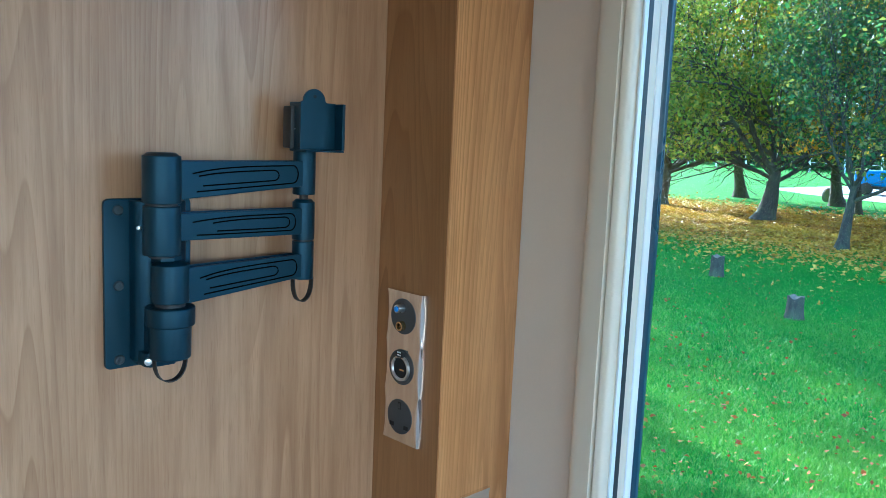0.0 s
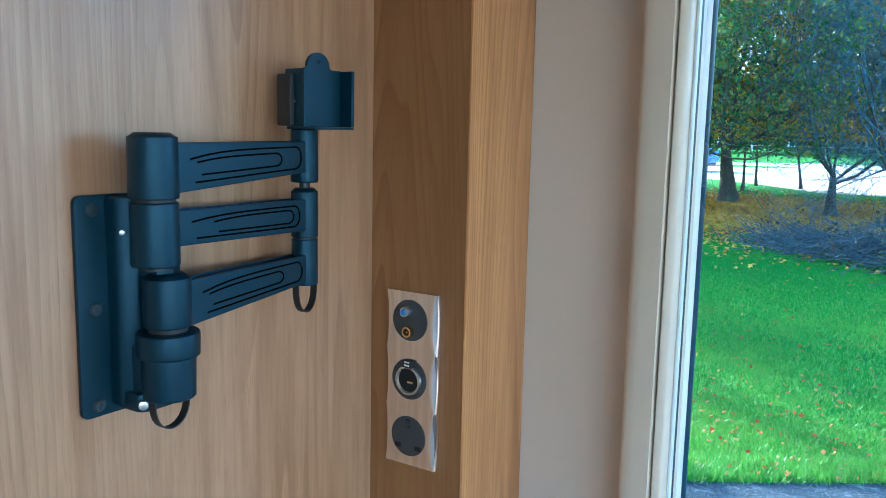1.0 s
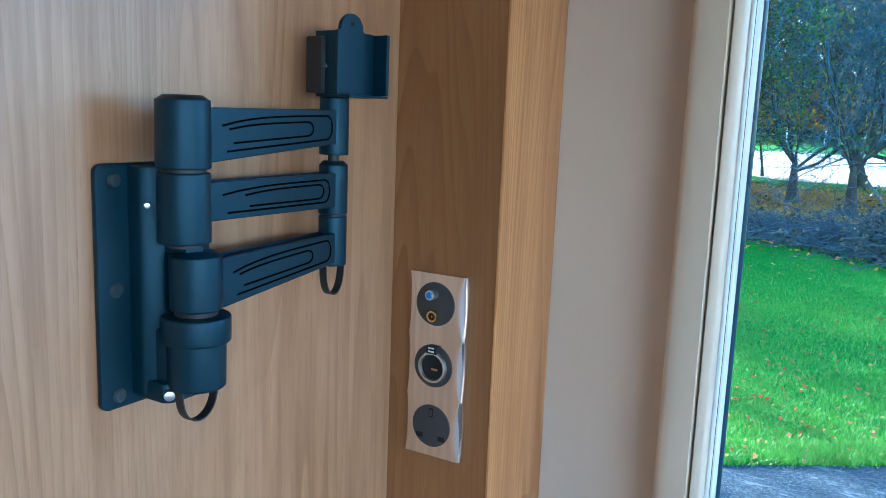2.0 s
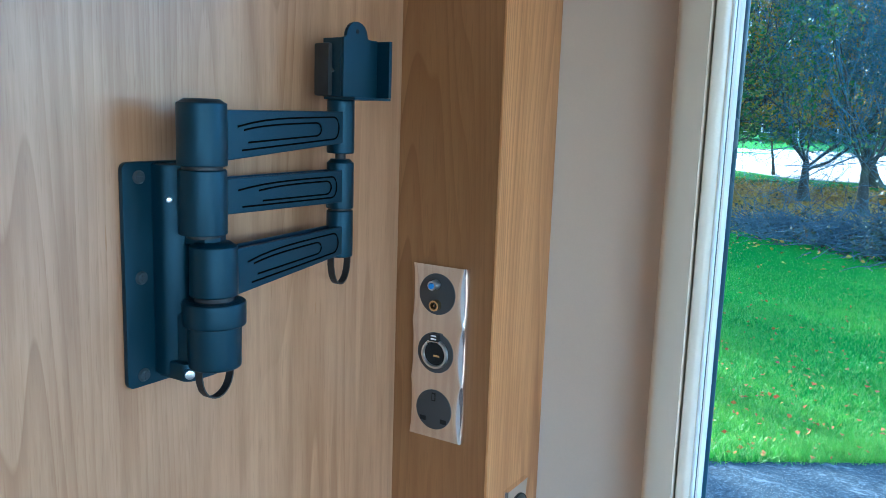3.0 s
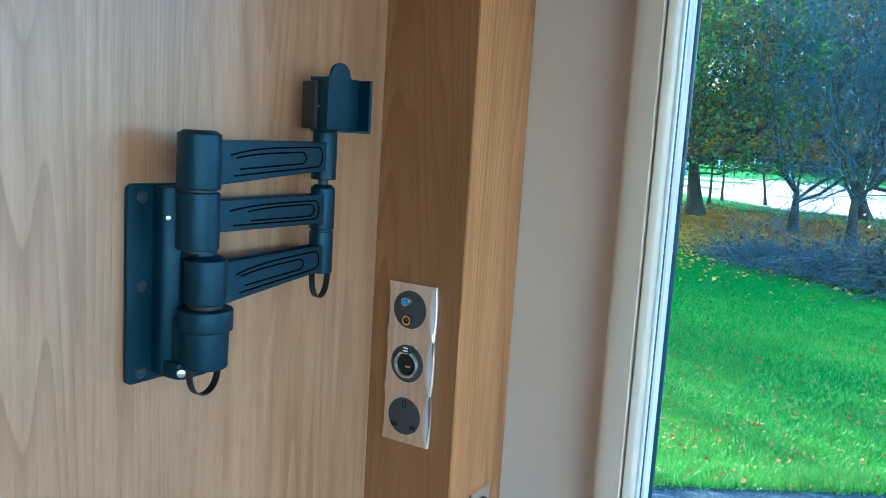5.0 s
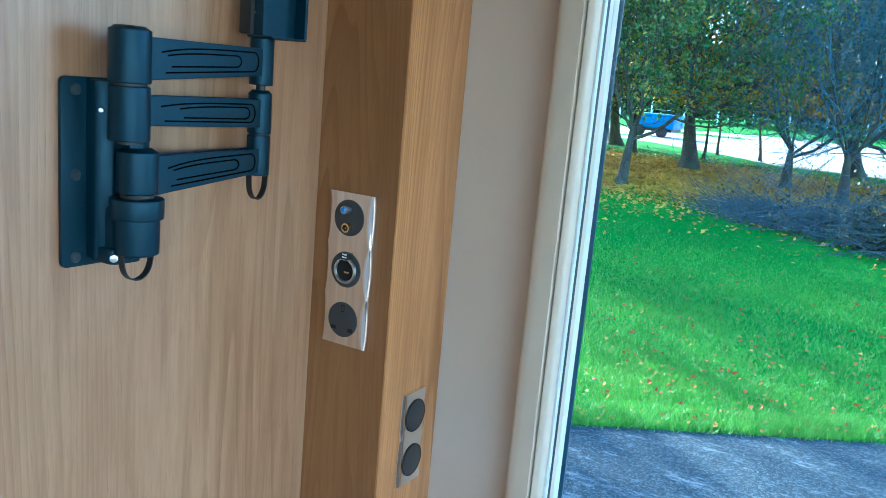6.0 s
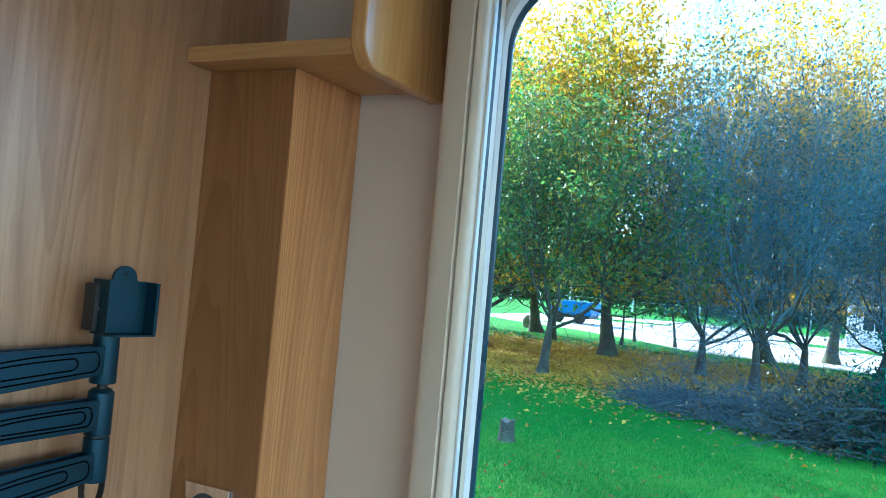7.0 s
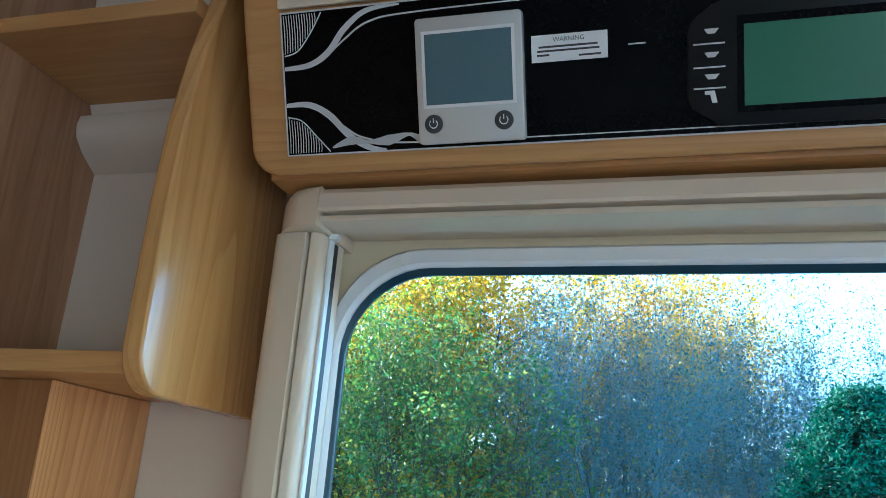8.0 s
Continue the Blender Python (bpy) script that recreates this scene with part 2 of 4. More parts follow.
def grass_ground():
    m, n, l, b = material("mown_grass", (0.08, 0.2, 0.03), 0.9, 0.0, 0.08)
    v = coords(n, l, (1, 1, 1))
    fine, mid, big = noise_node(n, l, v, 28.0, 7.0, 0.75), noise_node(n, l, v, 3.0, 4.0), noise_node(n, l, v, 0.35, 3.0)
    col = ramp(n, l, fine, [(0.30, (0.012, 0.10, 0.007)), (0.5, (0.045, 0.24, 0.013)), (0.70, (0.15, 0.38, 0.032))])
    col = blend(n, l, ramp(n, l, mid, [(0.35, grey(0)), (0.7, grey(0.45))]), col, (0.055, 0.16, 0.012))
    col = blend(n, l, ramp(n, l, big, [(0.4, grey(0)), (0.65, grey(0.35))]), col, (0.02, 0.13, 0.02))
    sep = n.new("ShaderNodeSeparateXYZ")
    l.new(coords(n, l, (1, 1, 1)), sep.inputs[0])
    far, near = n.new("ShaderNodeMapRange"), n.new("ShaderNodeMapRange")
    for node, lo, hi in ((near, 14.0, 16.8), (far, 28.0, 25.0)):
        l.new(sep.outputs["Y"], node.inputs["Value"])
        node.inputs["From Min"].default_value, node.inputs["From Max"].default_value = lo, hi
    both = n.new("ShaderNodeMath")
    both.operation = "MULTIPLY"
    l.new(near.outputs[0], both.inputs[0]), l.new(far.outputs[0], both.inputs[1])
    strew = n.new("ShaderNodeMath")
    strew.operation = "MULTIPLY"
    l.new(both.outputs[0], strew.inputs[0])
    l.new(ramp(n, l, noise_node(n, l, v, 1.3, 6.0, 0.7), [(0.40, grey(0.0)), (0.56, grey(0.95))]), strew.inputs[1])
    litter = ramp(n, l, noise_node(n, l, v, 9.0, 5.0, 0.7), [(0.3, (0.16, 0.075, 0.012)), (0.5, (0.36, 0.19, 0.02)), (0.72, (0.52, 0.32, 0.03))])
    col = blend(n, l, strew.outputs[0], col, litter)
    l.new(col, b.inputs["Base Color"])
    bump(n, l, fine, b, 0.9, 0.03)
    return m


def asphalt():
    m, n, l, b = material("worn_asphalt", (0.05, 0.05, 0.055), 0.95, 0.0, 0.2)
    v = coords(n, l, (1, 1, 1))
    grit, worn = noise_node(n, l, v, 70.0, 6.0, 0.8), noise_node(n, l, coords(n, l, (0.6, 1.6, 1)), 6.0, 7.0, 0.8)
    col = ramp(n, l, grit, [(0.36, (0.010, 0.018, 0.022)), (0.52, (0.035, 0.052, 0.060)), (0.66, (0.13, 0.16, 0.17))])
    col = blend(n, l, ramp(n, l, worn, [(0.55, grey(0)), (0.62, grey(0.45))]), col, (0.22, 0.25, 0.26))
    l.new(col, b.inputs["Base Color"])
    bump(n, l, grit, b, 0.7, 0.006)
    return m


GRASS, ASPHALT = grass_ground(), asphalt()
CONCRETE = plain("pale_concrete", (0.50, 0.48, 0.43), 0.9, 3, 0.12, 0.3, dist=0.01)
RENDER_WHITE = plain("white_render", (0.74, 0.74, 0.72), 0.85, 4, 0.05, 0.2, dist=0.005)
ROOF_TILE = plain("grey_roofing", (0.16, 0.15, 0.15), 0.8, 5, 0.2, 0.4, dist=0.01)
DARK_PANE = plain("dark_house_window", (0.03, 0.04, 0.05), 0.1, 5, 0.2, 0.0)
BLUE_PAINT = plain("blue_sheet", (0.02, 0.16, 0.45), 0.45, 6, 0.1, 0.2)
STONE = plain("grey_stone", (0.20, 0.19, 0.17), 0.9, 12, 0.2, 0.6, dist=0.01)


# ---- mesh helpers ----
def mesh_of(name, verts, faces, smooth=False):
    me = bpy.data.meshes.new(name)
    me.from_pydata([tuple(v) for v in verts], [], faces)
    me.update()
    if smooth:
        me.polygons.foreach_set("use_smooth", [True] * len(me.polygons))
    return me


def quick_mesh(name, verts, loops, sizes, smooth=False):
    """A large mesh from arrays: vertices (n, 3), all corners in a row, corners per face."""
    me = bpy.data.meshes.new(name)
    verts, loops, sizes = np.asarray(verts, np.float32), np.asarray(loops, np.int32), np.asarray(sizes, np.int32)
    me.vertices.add(len(verts))
    me.vertices.foreach_set("co", verts.ravel())
    me.loops.add(len(loops))
    me.loops.foreach_set("vertex_index", loops)
    me.polygons.add(len(sizes))
    me.polygons.foreach_set("loop_start", np.concatenate(([0], np.cumsum(sizes)[:-1])).astype(np.int32))
    if smooth:
        me.polygons.foreach_set("use_smooth", np.ones(len(sizes), bool))
    me.update(calc_edges=True)
    return me


def thing(name, at=(0, 0, 0), label="", category="", group="", kind=""):
    e = new(name)
    e.location = at
    e.empty_display_size = 0.02
    return tagged(e, label, category, group, kind)


def base_of(ob):
    at = Vector((0, 0, 0))
    while ob:
        at += ob.location
        ob = ob.parent
    return at


def part(name, bm, mat, parent=None, label="", smooth=False):
    """Links a bmesh in world coordinates as one mesh object, under its thing."""
    if parent:
        bmesh.ops.translate(bm, verts=bm.verts, vec=-base_of(parent))
    bmesh.ops.recalc_face_normals(bm, faces=bm.faces)
    me = bpy.data.meshes.new(name)
    bm.to_mesh(me)
    bm.free()
    if smooth:
        me.polygons.foreach_set("use_smooth", [True] * len(me.polygons))
        me.set_sharp_from_angle(angle=radians(40))
    me.materials.append(mat)
    ob = new(name, me)
    ob.parent = parent
    if label:
        ob["label"] = label
    return ob


def box(x0, x1, y0, y1, z0, z1, bevel=0.0, seg=2, bm=None):
    own = bmesh.new()
    bmesh.ops.create_cube(own, size=1)
    for v in own.verts:
        v.co = ((x0 + x1) / 2 + v.co.x * (x1 - x0), (y0 + y1) / 2 + v.co.y * (y1 - y0), (z0 + z1) / 2 + v.co.z * (z1 - z0))
    if bevel:
        bmesh.ops.bevel(own, geom=list(own.edges), offset=bevel, segments=seg, affect="EDGES", profile=0.6)
    return join(bm, own)


def join(bm, own):
    if bm is None:
        return own
    me = bpy.data.meshes.new("tmp")
    own.to_mesh(me)
    own.free()
    bm.from_mesh(me)
    bpy.data.meshes.remove(me)
    return bm


def extrude(points, to3, a, b, bm=None, bevel=0.0, seg=2):
    """A closed outline of 2D points swept from a to b; to3(u, v, w) sets the axes."""
    own = bmesh.new()
    lo = [own.verts.new(to3(u, v, a)) for u, v in points]
    hi = [own.verts.new(to3(u, v, b)) for u, v in points]
    n = len(points)
    for i in range(n):
        own.faces.new((lo[i], lo[(i + 1) % n], hi[(i + 1) % n], hi[i]))
    own.faces.new(lo[::-1]), own.faces.new(hi)
    bmesh.ops.recalc_face_normals(own, faces=own.faces)
    if bevel:
        bmesh.ops.bevel(own, geom=[e for e in own.edges if e.calc_face_angle(0) > 0.5], offset=bevel, segments=seg, affect="EDGES", profile=0.6)
    return join(bm, own)


def rod(p, q, r0, r1=None, n=24, bevel=0.0, bm=None, seg=2):
    """A round bar from p to q."""
    p, q = Vector(p), Vector(q)
    own = bmesh.new()
    m = Matrix.Translation((p + q) / 2) @ (q - p).to_track_quat("Z", "Y").to_matrix().to_4x4()
    bmesh.ops.create_cone(own, cap_ends=True, segments=n, radius1=r0, radius2=r0 if r1 is None else r1, depth=(q - p).length, matrix=m)
    if bevel:
        bmesh.ops.bevel(own, geom=[e for e in own.edges if e.calc_face_angle(0) > 1.0], offset=bevel, segments=seg, affect="EDGES", profile=0.6)
    return join(bm, own)


def tube(points, r, n=6, bm=None, closed=False):
    """A thin round bar along a line of points."""
    own = bmesh.new()
    pts = [Vector(p) for p in points]
    rings = []
    for i, p in enumerate(pts):
        a = pts[i - 1] if i or closed else p
        c = pts[(i + 1) % len(pts)] if i + 1 < len(pts) or closed else p
        d = (c - a).normalized()
        up = Vector((0, 0, 1)) if abs(d.z) < 0.9 else Vector((1, 0, 0))
        s = d.cross(up).normalized()
        u = s.cross(d)
        rings.append([own.verts.new(p + r * (math.cos(t) * s + math.sin(t) * u)) for t in (2 * math.pi * k / n for k in range(n))])
    pairs = list(zip(rings, rings[1:])) + ([(rings[-1], rings[0])] if closed else [])
    for a, b in pairs:
        for k in range(n):
            own.faces.new((a[k], a[(k + 1) % n], b[(k + 1) % n], b[k]))
    if not closed:
        own.faces.new(rings[0][::-1]), own.faces.new(rings[-1])
    return join(bm, own)


def rounded(x0, x1, z0, z1, r, n=8):
    """The outline of a rectangle with rounded corners."""
    out = []
    for cx, cz, a in ((x1 - r, z1 - r, 0), (x0 + r, z1 - r, 90), (x0 + r, z0 + r, 180), (x1 - r, z0 + r, 270)):
        out += [(cx + r * math.cos(radians(a + 90 * k / n)), cz + r * math.sin(radians(a + 90 * k / n))) for k in range(n + 1)]
    return out


def ring(loops, bm=None):
    """A closed band through outlines, each of them a list of 3D points with the same count."""
    own = bmesh.new()
    vs = [[own.verts.new(p) for p in lp] for lp in loops]
    n = len(vs[0])
    for a, b in zip(vs, vs[1:] + vs[:1]):
        for k in range(n):
            own.faces.new((a[k], a[(k + 1) % n], b[(k + 1) % n], b[k]))
    return join(bm, own)


def structure(name, bm, mat, label, category, smooth=False):
    return tagged(part(name, bm, mat, None, "", smooth), label, category, kind="structure")


# ---- the caravan's shell ----
Y_WALL, Y_OUT = 0.112, 0.150           # inner and outer face of the window wall
X_FAR, Y_BACK, Z_TOP = 2.60, -1.95, 1.95
WX0, WX1, WZ0, WZ1 = 0.266, 1.42, 0.76, 1.674   # clear opening of the window
structure("floor", box(-0.03, X_FAR, Y_BACK, Y_OUT, -0.06, 0.0), FLOOR_MAT, "brown carpeted caravan floor", "floor")
structure("chassis", box(0.0, X_FAR - 0.03, Y_BACK + 0.03, Y_OUT - 0.03, -0.62, -0.061), BLACK_PLASTIC, "dark skirted chassis under the caravan floor", "chassis")
structure("ceiling", box(-0.03, X_FAR, Y_BACK, Y_OUT, Z_TOP, Z_TOP + 0.04), CEILING, "pale flat caravan ceiling board", "ceiling")
structure("wall_west", box(-0.03, 0.0, Y_BACK, Y_WALL, 0.0, Z_TOP), WOOD_WALL, "light oak laminate bulkhead with vertical grain", "wall")
rim = rounded(WX0, WX1, WZ0, WZ1, 0.075, 8)


def pierced(x0, x1, z0, z1, hole, y0, y1):
    """A wall slab with one rounded opening through it."""
    outer = rounded(x0, x1, z0, z1, 0.0005, 8)
    bm = ring([[(x, y0, z) for x, z in outer], [(x, y0, z) for x, z in hole], [(x, y1, z) for x, z in hole], [(x, y1, z) for x, z in outer]])
    return bm


wall_rim = rounded(WX0 - 0.020, WX1 + 0.020, WZ0 - 0.020, WZ1 + 0.014, 0.085, 8)
structure("wall_north", pierced(0.0, X_FAR, 0.0, Z_TOP, wall_rim, Y_WALL, Y_OUT), WALL_VINYL, "cream vinyl wallboard beside the window", "wall")
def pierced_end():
    """The end wall with an added rounded opening for fill light."""
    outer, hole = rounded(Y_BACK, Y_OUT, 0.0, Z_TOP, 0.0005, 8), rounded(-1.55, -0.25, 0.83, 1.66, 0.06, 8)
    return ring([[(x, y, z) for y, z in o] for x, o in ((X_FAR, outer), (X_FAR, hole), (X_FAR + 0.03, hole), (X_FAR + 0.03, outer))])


structure("wall_east", pierced_end(), WALL_VINYL, "plain cream end wall with an added opening for fill light", "wall")
# no window known here; the opening is added to let fill light in
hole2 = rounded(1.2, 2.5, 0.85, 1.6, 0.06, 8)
structure("wall_south", pierced(-0.03, X_FAR + 0.03, 0.0, Z_TOP, hole2, Y_BACK - 0.03, Y_BACK), WALL_VINYL, "plain cream wall with an added opening for fill light", "wall")

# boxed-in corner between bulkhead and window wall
structure("wall_panel", box(0.0, 0.1042, 0.0, 0.012, 0.0, 1.5500), WOOD_PANEL, "oak laminate panel in a darker tone that carries the sockets", "panel")
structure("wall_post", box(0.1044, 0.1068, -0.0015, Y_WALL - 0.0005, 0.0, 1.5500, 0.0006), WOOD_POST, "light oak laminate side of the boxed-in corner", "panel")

# ---- window ----
window = thing("window_1", (WX0, Y_WALL, WZ0), "caravan window with pale frame, dark seal and clear acrylic pane", "window", kind="structure")


def loop(x0, x1, z0, z1, r, y):
    return [(x, y, z) for x, z in rounded(x0, x1, z0, z1 + 0.006, r, 10)]


lining_hole = rim
part("lining", pierced(0.2415, 1.47, 0.70, 1.696, lining_hole, 0.099, Y_WALL - 0.001), LINER, window, "cream lining board", True)
part("window_frame", ring([loop(0.2655, 1.4205, 0.7595, 1.6680, 0.075, 0.0930), loop(0.2680, 1.418, 0.762, 1.6650, 0.074, 0.0885),
                           loop(0.2745, 1.4115, 0.7685, 1.6555, 0.070, 0.0890), loop(0.2770, 1.409, 0.771, 1.6530, 0.069, 0.0920),
                           loop(0.2770, 1.409, 0.771, 1.6530, 0.069, 0.107), loop(0.2655, 1.4205, 0.7595, 1.6680, 0.075, 0.107)]), FRAME_WHITE, window, "pale plastic frame", True)
part("seal", ring([loop(0.2772, 1.4088, 0.7712, 1.6528, 0.069, 0.0950), loop(0.2798, 1.4062, 0.7738, 1.6478, 0.067, 0.0985),
                   loop(0.2798, 1.4062, 0.7738, 1.6478, 0.067, 0.101), loop(0.2772, 1.4088, 0.7712, 1.6528, 0.069, 0.109)]), SEAL, window, "dark rubber seal", True)
pane = part("pane", box(0.244, 1.442, 0.1505, 0.1545, 0.738, 1.686), GLASS, window, "clear acrylic pane")
pane.visible_shadow = False

# ---- blind cassette round the window ----
blind = thing("blind_cassette", (0.26, Y_WALL, 0.76), "cream plastic blind cassette framing the window", "window blind")
Z_BAR = 1.693
SIDE = [(0.234, 0.1115), (0.234, 0.060), (0.2348, 0.0520), (0.2370, 0.0468), (0.2410, 0.0442), (0.249, 0.0430), (0.2632, 0.0415), (0.2640, 0.0425), (0.2640, 0.060),
        (0.2664, 0.060), (0.2664, 0.0440), (0.2672, 0.0432), (0.2725, 0.0440), (0.2745, 0.0462), (0.2755, 0.0510), (0.2755, 0.085), (0.262, 0.0985), (0.262, 0.1115)]
part("side_rail", extrude(SIDE, lambda u, v, w: (u, v, w), 0.70, 1.6715), CREAM, blind, "", True)
part("track_lip", box(0.2757, 0.2782, 0.0560, 0.0625, 0.70, 1.6695, 0.0008), FRAME_WHITE, blind, "pale inner lip of the track")
# black strip put in for the shaded gap between track and window frame
part("track_gap_shade", box(0.2757, 0.2768, 0.0630, 0.0720, 0.70, 1.6695), BLACK_PLASTIC, blind, "black strip standing in for the shaded gap behind the track")
TOP = [(0.1115, 1.6955), (0.040, 1.6955), (0.031, 1.6935), (0.0275, 1.689), (0.0275, 1.6785), (0.0295, 1.6765), (0.040, 1.6765), (0.040, 1.6735), (0.033, 1.6735), (0.0325, 1.6695),
       (0.060, 1.6690), (0.064, 1.676), (0.098, 1.676), (0.098, 1.6955)]
part("top_rail", extrude([(y, z + 0.0065) for y, z in TOP], lambda u, v, w: (w, u, v), 0.2776, 1.47), CREAM, blind)
CORNER = [(0.2335, 0.1110), (0.2335, 0.066), (0.2370, 0.0545), (0.2430, 0.0430), (0.2520, 0.0330), (0.2620, 0.0290), (0.2772, 0.0268), (0.2772, 0.1110)]
bm = bmesh.new()
levels = [[bm.verts.new((0.2772 - (0.2772 - x) * k, 0.111 - (0.111 - y) * m, z)) for x, y in CORNER]
          for z, k, m in ((1.6720, 1.0, 1.0), (1.6930, 1.0, 1.0), (1.6980, 0.95, 0.995), (1.7010, 0.86, 0.985), (1.7025, 0.72, 0.96))]
for lo, hi in zip(levels, levels[1:]):
    for i in range(len(CORNER)):
        k = (i + 1) % len(CORNER)
        bm.faces.new((lo[i], lo[k], hi[k], hi[i]))
bm.faces.new(levels[0][::-1]), bm.faces.new(levels[-1])
part("corner_piece", bm, CREAM, blind, "rounded corner cover", True)
part("end_clip", box(0.2757, 0.2830, 0.0545, 0.0615, 1.6696, 1.6740, 0.001), FRAME_WHITE, blind, "small clear plastic clip")

# ---- shelf niche above the boxed corner ----
niche = thing("corner_cupboard", (0.0, 0.0, 1.547), "open oak corner cupboard with a shelf and rounded upright", "cupboard")
part("shelf", box(0.001, 0.190, -0.036, Y_WALL - 0.002, 1.5505, 1.5655, 0.0012), WOOD_SHELF, niche)
part("top_shelf", box(0.001, 0.190, -0.034, Y_WALL - 0.002, 1.8185, 1.8325, 0.0012), WOOD_SHELF, niche)


def upright_outline():
    pts = [(Y_WALL - 0.002, 1.5365)]
    c, r = (-0.017, 1.5645), 0.028
    pts += [(c[0] + r * math.cos(radians(a)), c[1] + r * math.sin(radians(a))) for a in range(270, 175, -9)]
    pts += [(-0.0455, 1.60), (-0.0455, 1.66), (-0.043, 1.72), (-0.034, 1.78), (-0.022, 1.83), (-0.005, 1.89), (0.01, Z_TOP - 0.001), (Y_WALL - 0.002, Z_TOP - 0.001)]
    return pts


part("upright", extrude([(y, min(z + 0.003, Z_TOP - 0.001)) for y, z in upright_outline()], lambda u, v, w: (w, u, v), 0.1905, 0.2055, None, 0.0025, 3), WOOD_FLAP, niche, "rounded oak upright with a soft sheen", True)
COVE = [(Y_WALL - 0.0005, 1.752), (0.101, 1.757), (0.088, 1.765), (0.077, 1.776), (0.074, 1.787), (0.0765, 1.797), (0.084, 1.8015), (0.0905, 1.803), (0.083, 1.815),
        (0.078, 1.826), (0.070, 1.86), (0.06, Z_TOP - 0.002), (Y_WALL - 0.0005, Z_TOP - 0.002)]
structure("trim", extrude([(y + 0.002 if y < 0.11 else y, min(z + 0.006, Z_TOP - 0.002)) for y, z in COVE], lambda u, v, w: (w, u, v), 0.0008, 0.1898), WALL_VINYL, "moulded cream cornice at the back of the niche", "cornice", True)


# ---- folding bracket on the bulkhead ----
bracket = thing("tv_bracket", (0.0, -0.265, 1.099), "black folding triple-arm wall bracket screwed to the bulkhead", "bracket")
PY0, PY1, PZ0, PZ1 = -0.3045, -0.2265, 1.099, 1.251
part("wall_plate", extrude(rounded(PY0, PY1, PZ0, PZ1, 0.005, 4), lambda u, v, w: (w, u, v), 0.0, 0.004, None, 0.0008), BLACK_POWDER, bracket, "", True)
for y in (-0.2925, -0.2365):
    for z in (1.241, 1.174, 1.107):
        bm = rod((0.004, y, z), (0.0058, y, z), 0.0048, 0.0036, 16, 0.0004)
        box(0.0056, 0.0062, y - 0.0024, y + 0.0024, z - 0.0006, z + 0.0006, 0, 2, bm)
        box(0.0056, 0.0062, y - 0.0006, y + 0.0006, z - 0.0024, z + 0.0024, 0, 2, bm)
        part("screw", bm, SCREW_DARK, bracket, "dark steel screw head", True)

AX = Vector((0.0355, -0.2690, 0))        # upper left pivot
BX = Vector((0.0380, -0.2630, 0))        # lower left pivot
CX = Vector((0.0275, -0.1215, 0))      # right pivot


def up(p, z):
    return (p.x, p.y, z)


MOUNT = [(0.004, -0.2835), (0.0135, -0.2825), (0.018, -0.279), (0.022, -0.272), (0.022, -0.246), (0.017, -0.238), (0.004, -0.236)]
part("mount_body", extrude(MOUNT, lambda u, v, w: (u, v, w), 1.106, 1.2495, None, 0.0015), BLACK_POWDER, bracket, "", True)
part("mount_shoulder", extrude([(0.004, -0.280), (0.034, -0.2745), (0.040, -0.262), (0.036, -0.246), (0.004, -0.239)], lambda u, v, w: (u, v, w), 1.108, 1.150, None, 0.003, 3), BLACK_POWDER, bracket, "", True)
part("mount_tab", extrude([(0.004, -0.281), (0.029, -0.2815), (0.033, -0.277), (0.033, -0.255), (0.004, -0.250)], lambda u, v, w: (u, v, w), 1.1035, 1.1165, None, 0.002), BLACK_POWDER, bracket, "", True)
part("bridge", extrude([(0.018, -0.272), (0.040, -0.272), (0.043, -0.262), (0.038, -0.252), (0.018, -0.248)], lambda u, v, w: (u, v, w), 1.1965, 1.2035, None, 0.001), BLACK_POWDER, bracket, "", True)
part("tab_screw", rod((0.0298, -0.2775, 1.110), (0.0350, -0.2815, 1.110), 0.0036, 0.0032, 16, 0.0006), STEEL, bracket, "bright zinc screw head", True)
part("side_screw", rod((0.0165, -0.2795, 1.2265), (0.0195, -0.2820, 1.2265), 0.0022, 0.0018, 14, 0.0004), STEEL, bracket, "bright zinc screw head", True)


def barrel(name, at, z0, z1, r, dome=False):
    bm = rod(up(at, z0), up(at, z1), r, r * 0.985, 40, 0.0012, None, 3)
    if dome:
        rod(up(at, z1 - 0.0004), up(at, z1 + 0.0024), r * 0.94, r * 0.70, 40, 0.001, bm, 3)
    return part(name, bm, BLACK_POWDER, bracket, "", True)


barrel("top_barrel", AX, 1.2495, 1.2905, 0.0158, True)
barrel("middle_barrel", AX, 1.2045, 1.2472, 0.0154)
barrel("lower_barrel", BX, 1.1625, 1.1965, 0.0156, True)
part("drum", rod(up(BX, 1.1125), up(BX, 1.159), 0.0172, 0.0178, 40, 0.002, None, 3), BLACK_POWDER, bracket, "", True)
part("drum_collar", rod(up(BX, 1.1420), up(BX, 1.1588), 0.0205, 0.0205, 40, 0.0016, None, 3), BLACK_POWDER, bracket, "", True)
for z, p, r in ((1.2484, AX, 0.0128), (1.1605, BX, 0.0128), (1.2035, AX, 0.0105)):
    part("washer", rod(up(p, z - 0.0014), up(p, z + 0.0014), r, r, 32), BLACK_PLASTIC, bracket, "", True)
barrel("top_end_barrel", CX, 1.2535, 1.2965, 0.0108)
barrel("middle_end_barrel", CX, 1.2085, 1.2465, 0.0108, True)
barrel("lower_end_barrel", CX, 1.1685, 1.2070, 0.0106)
part("end_washer", rod(up(CX, 1.2066), up(CX, 1.2088), 0.0092, 0.0092, 28), BLACK_PLASTIC, bracket, "", True)
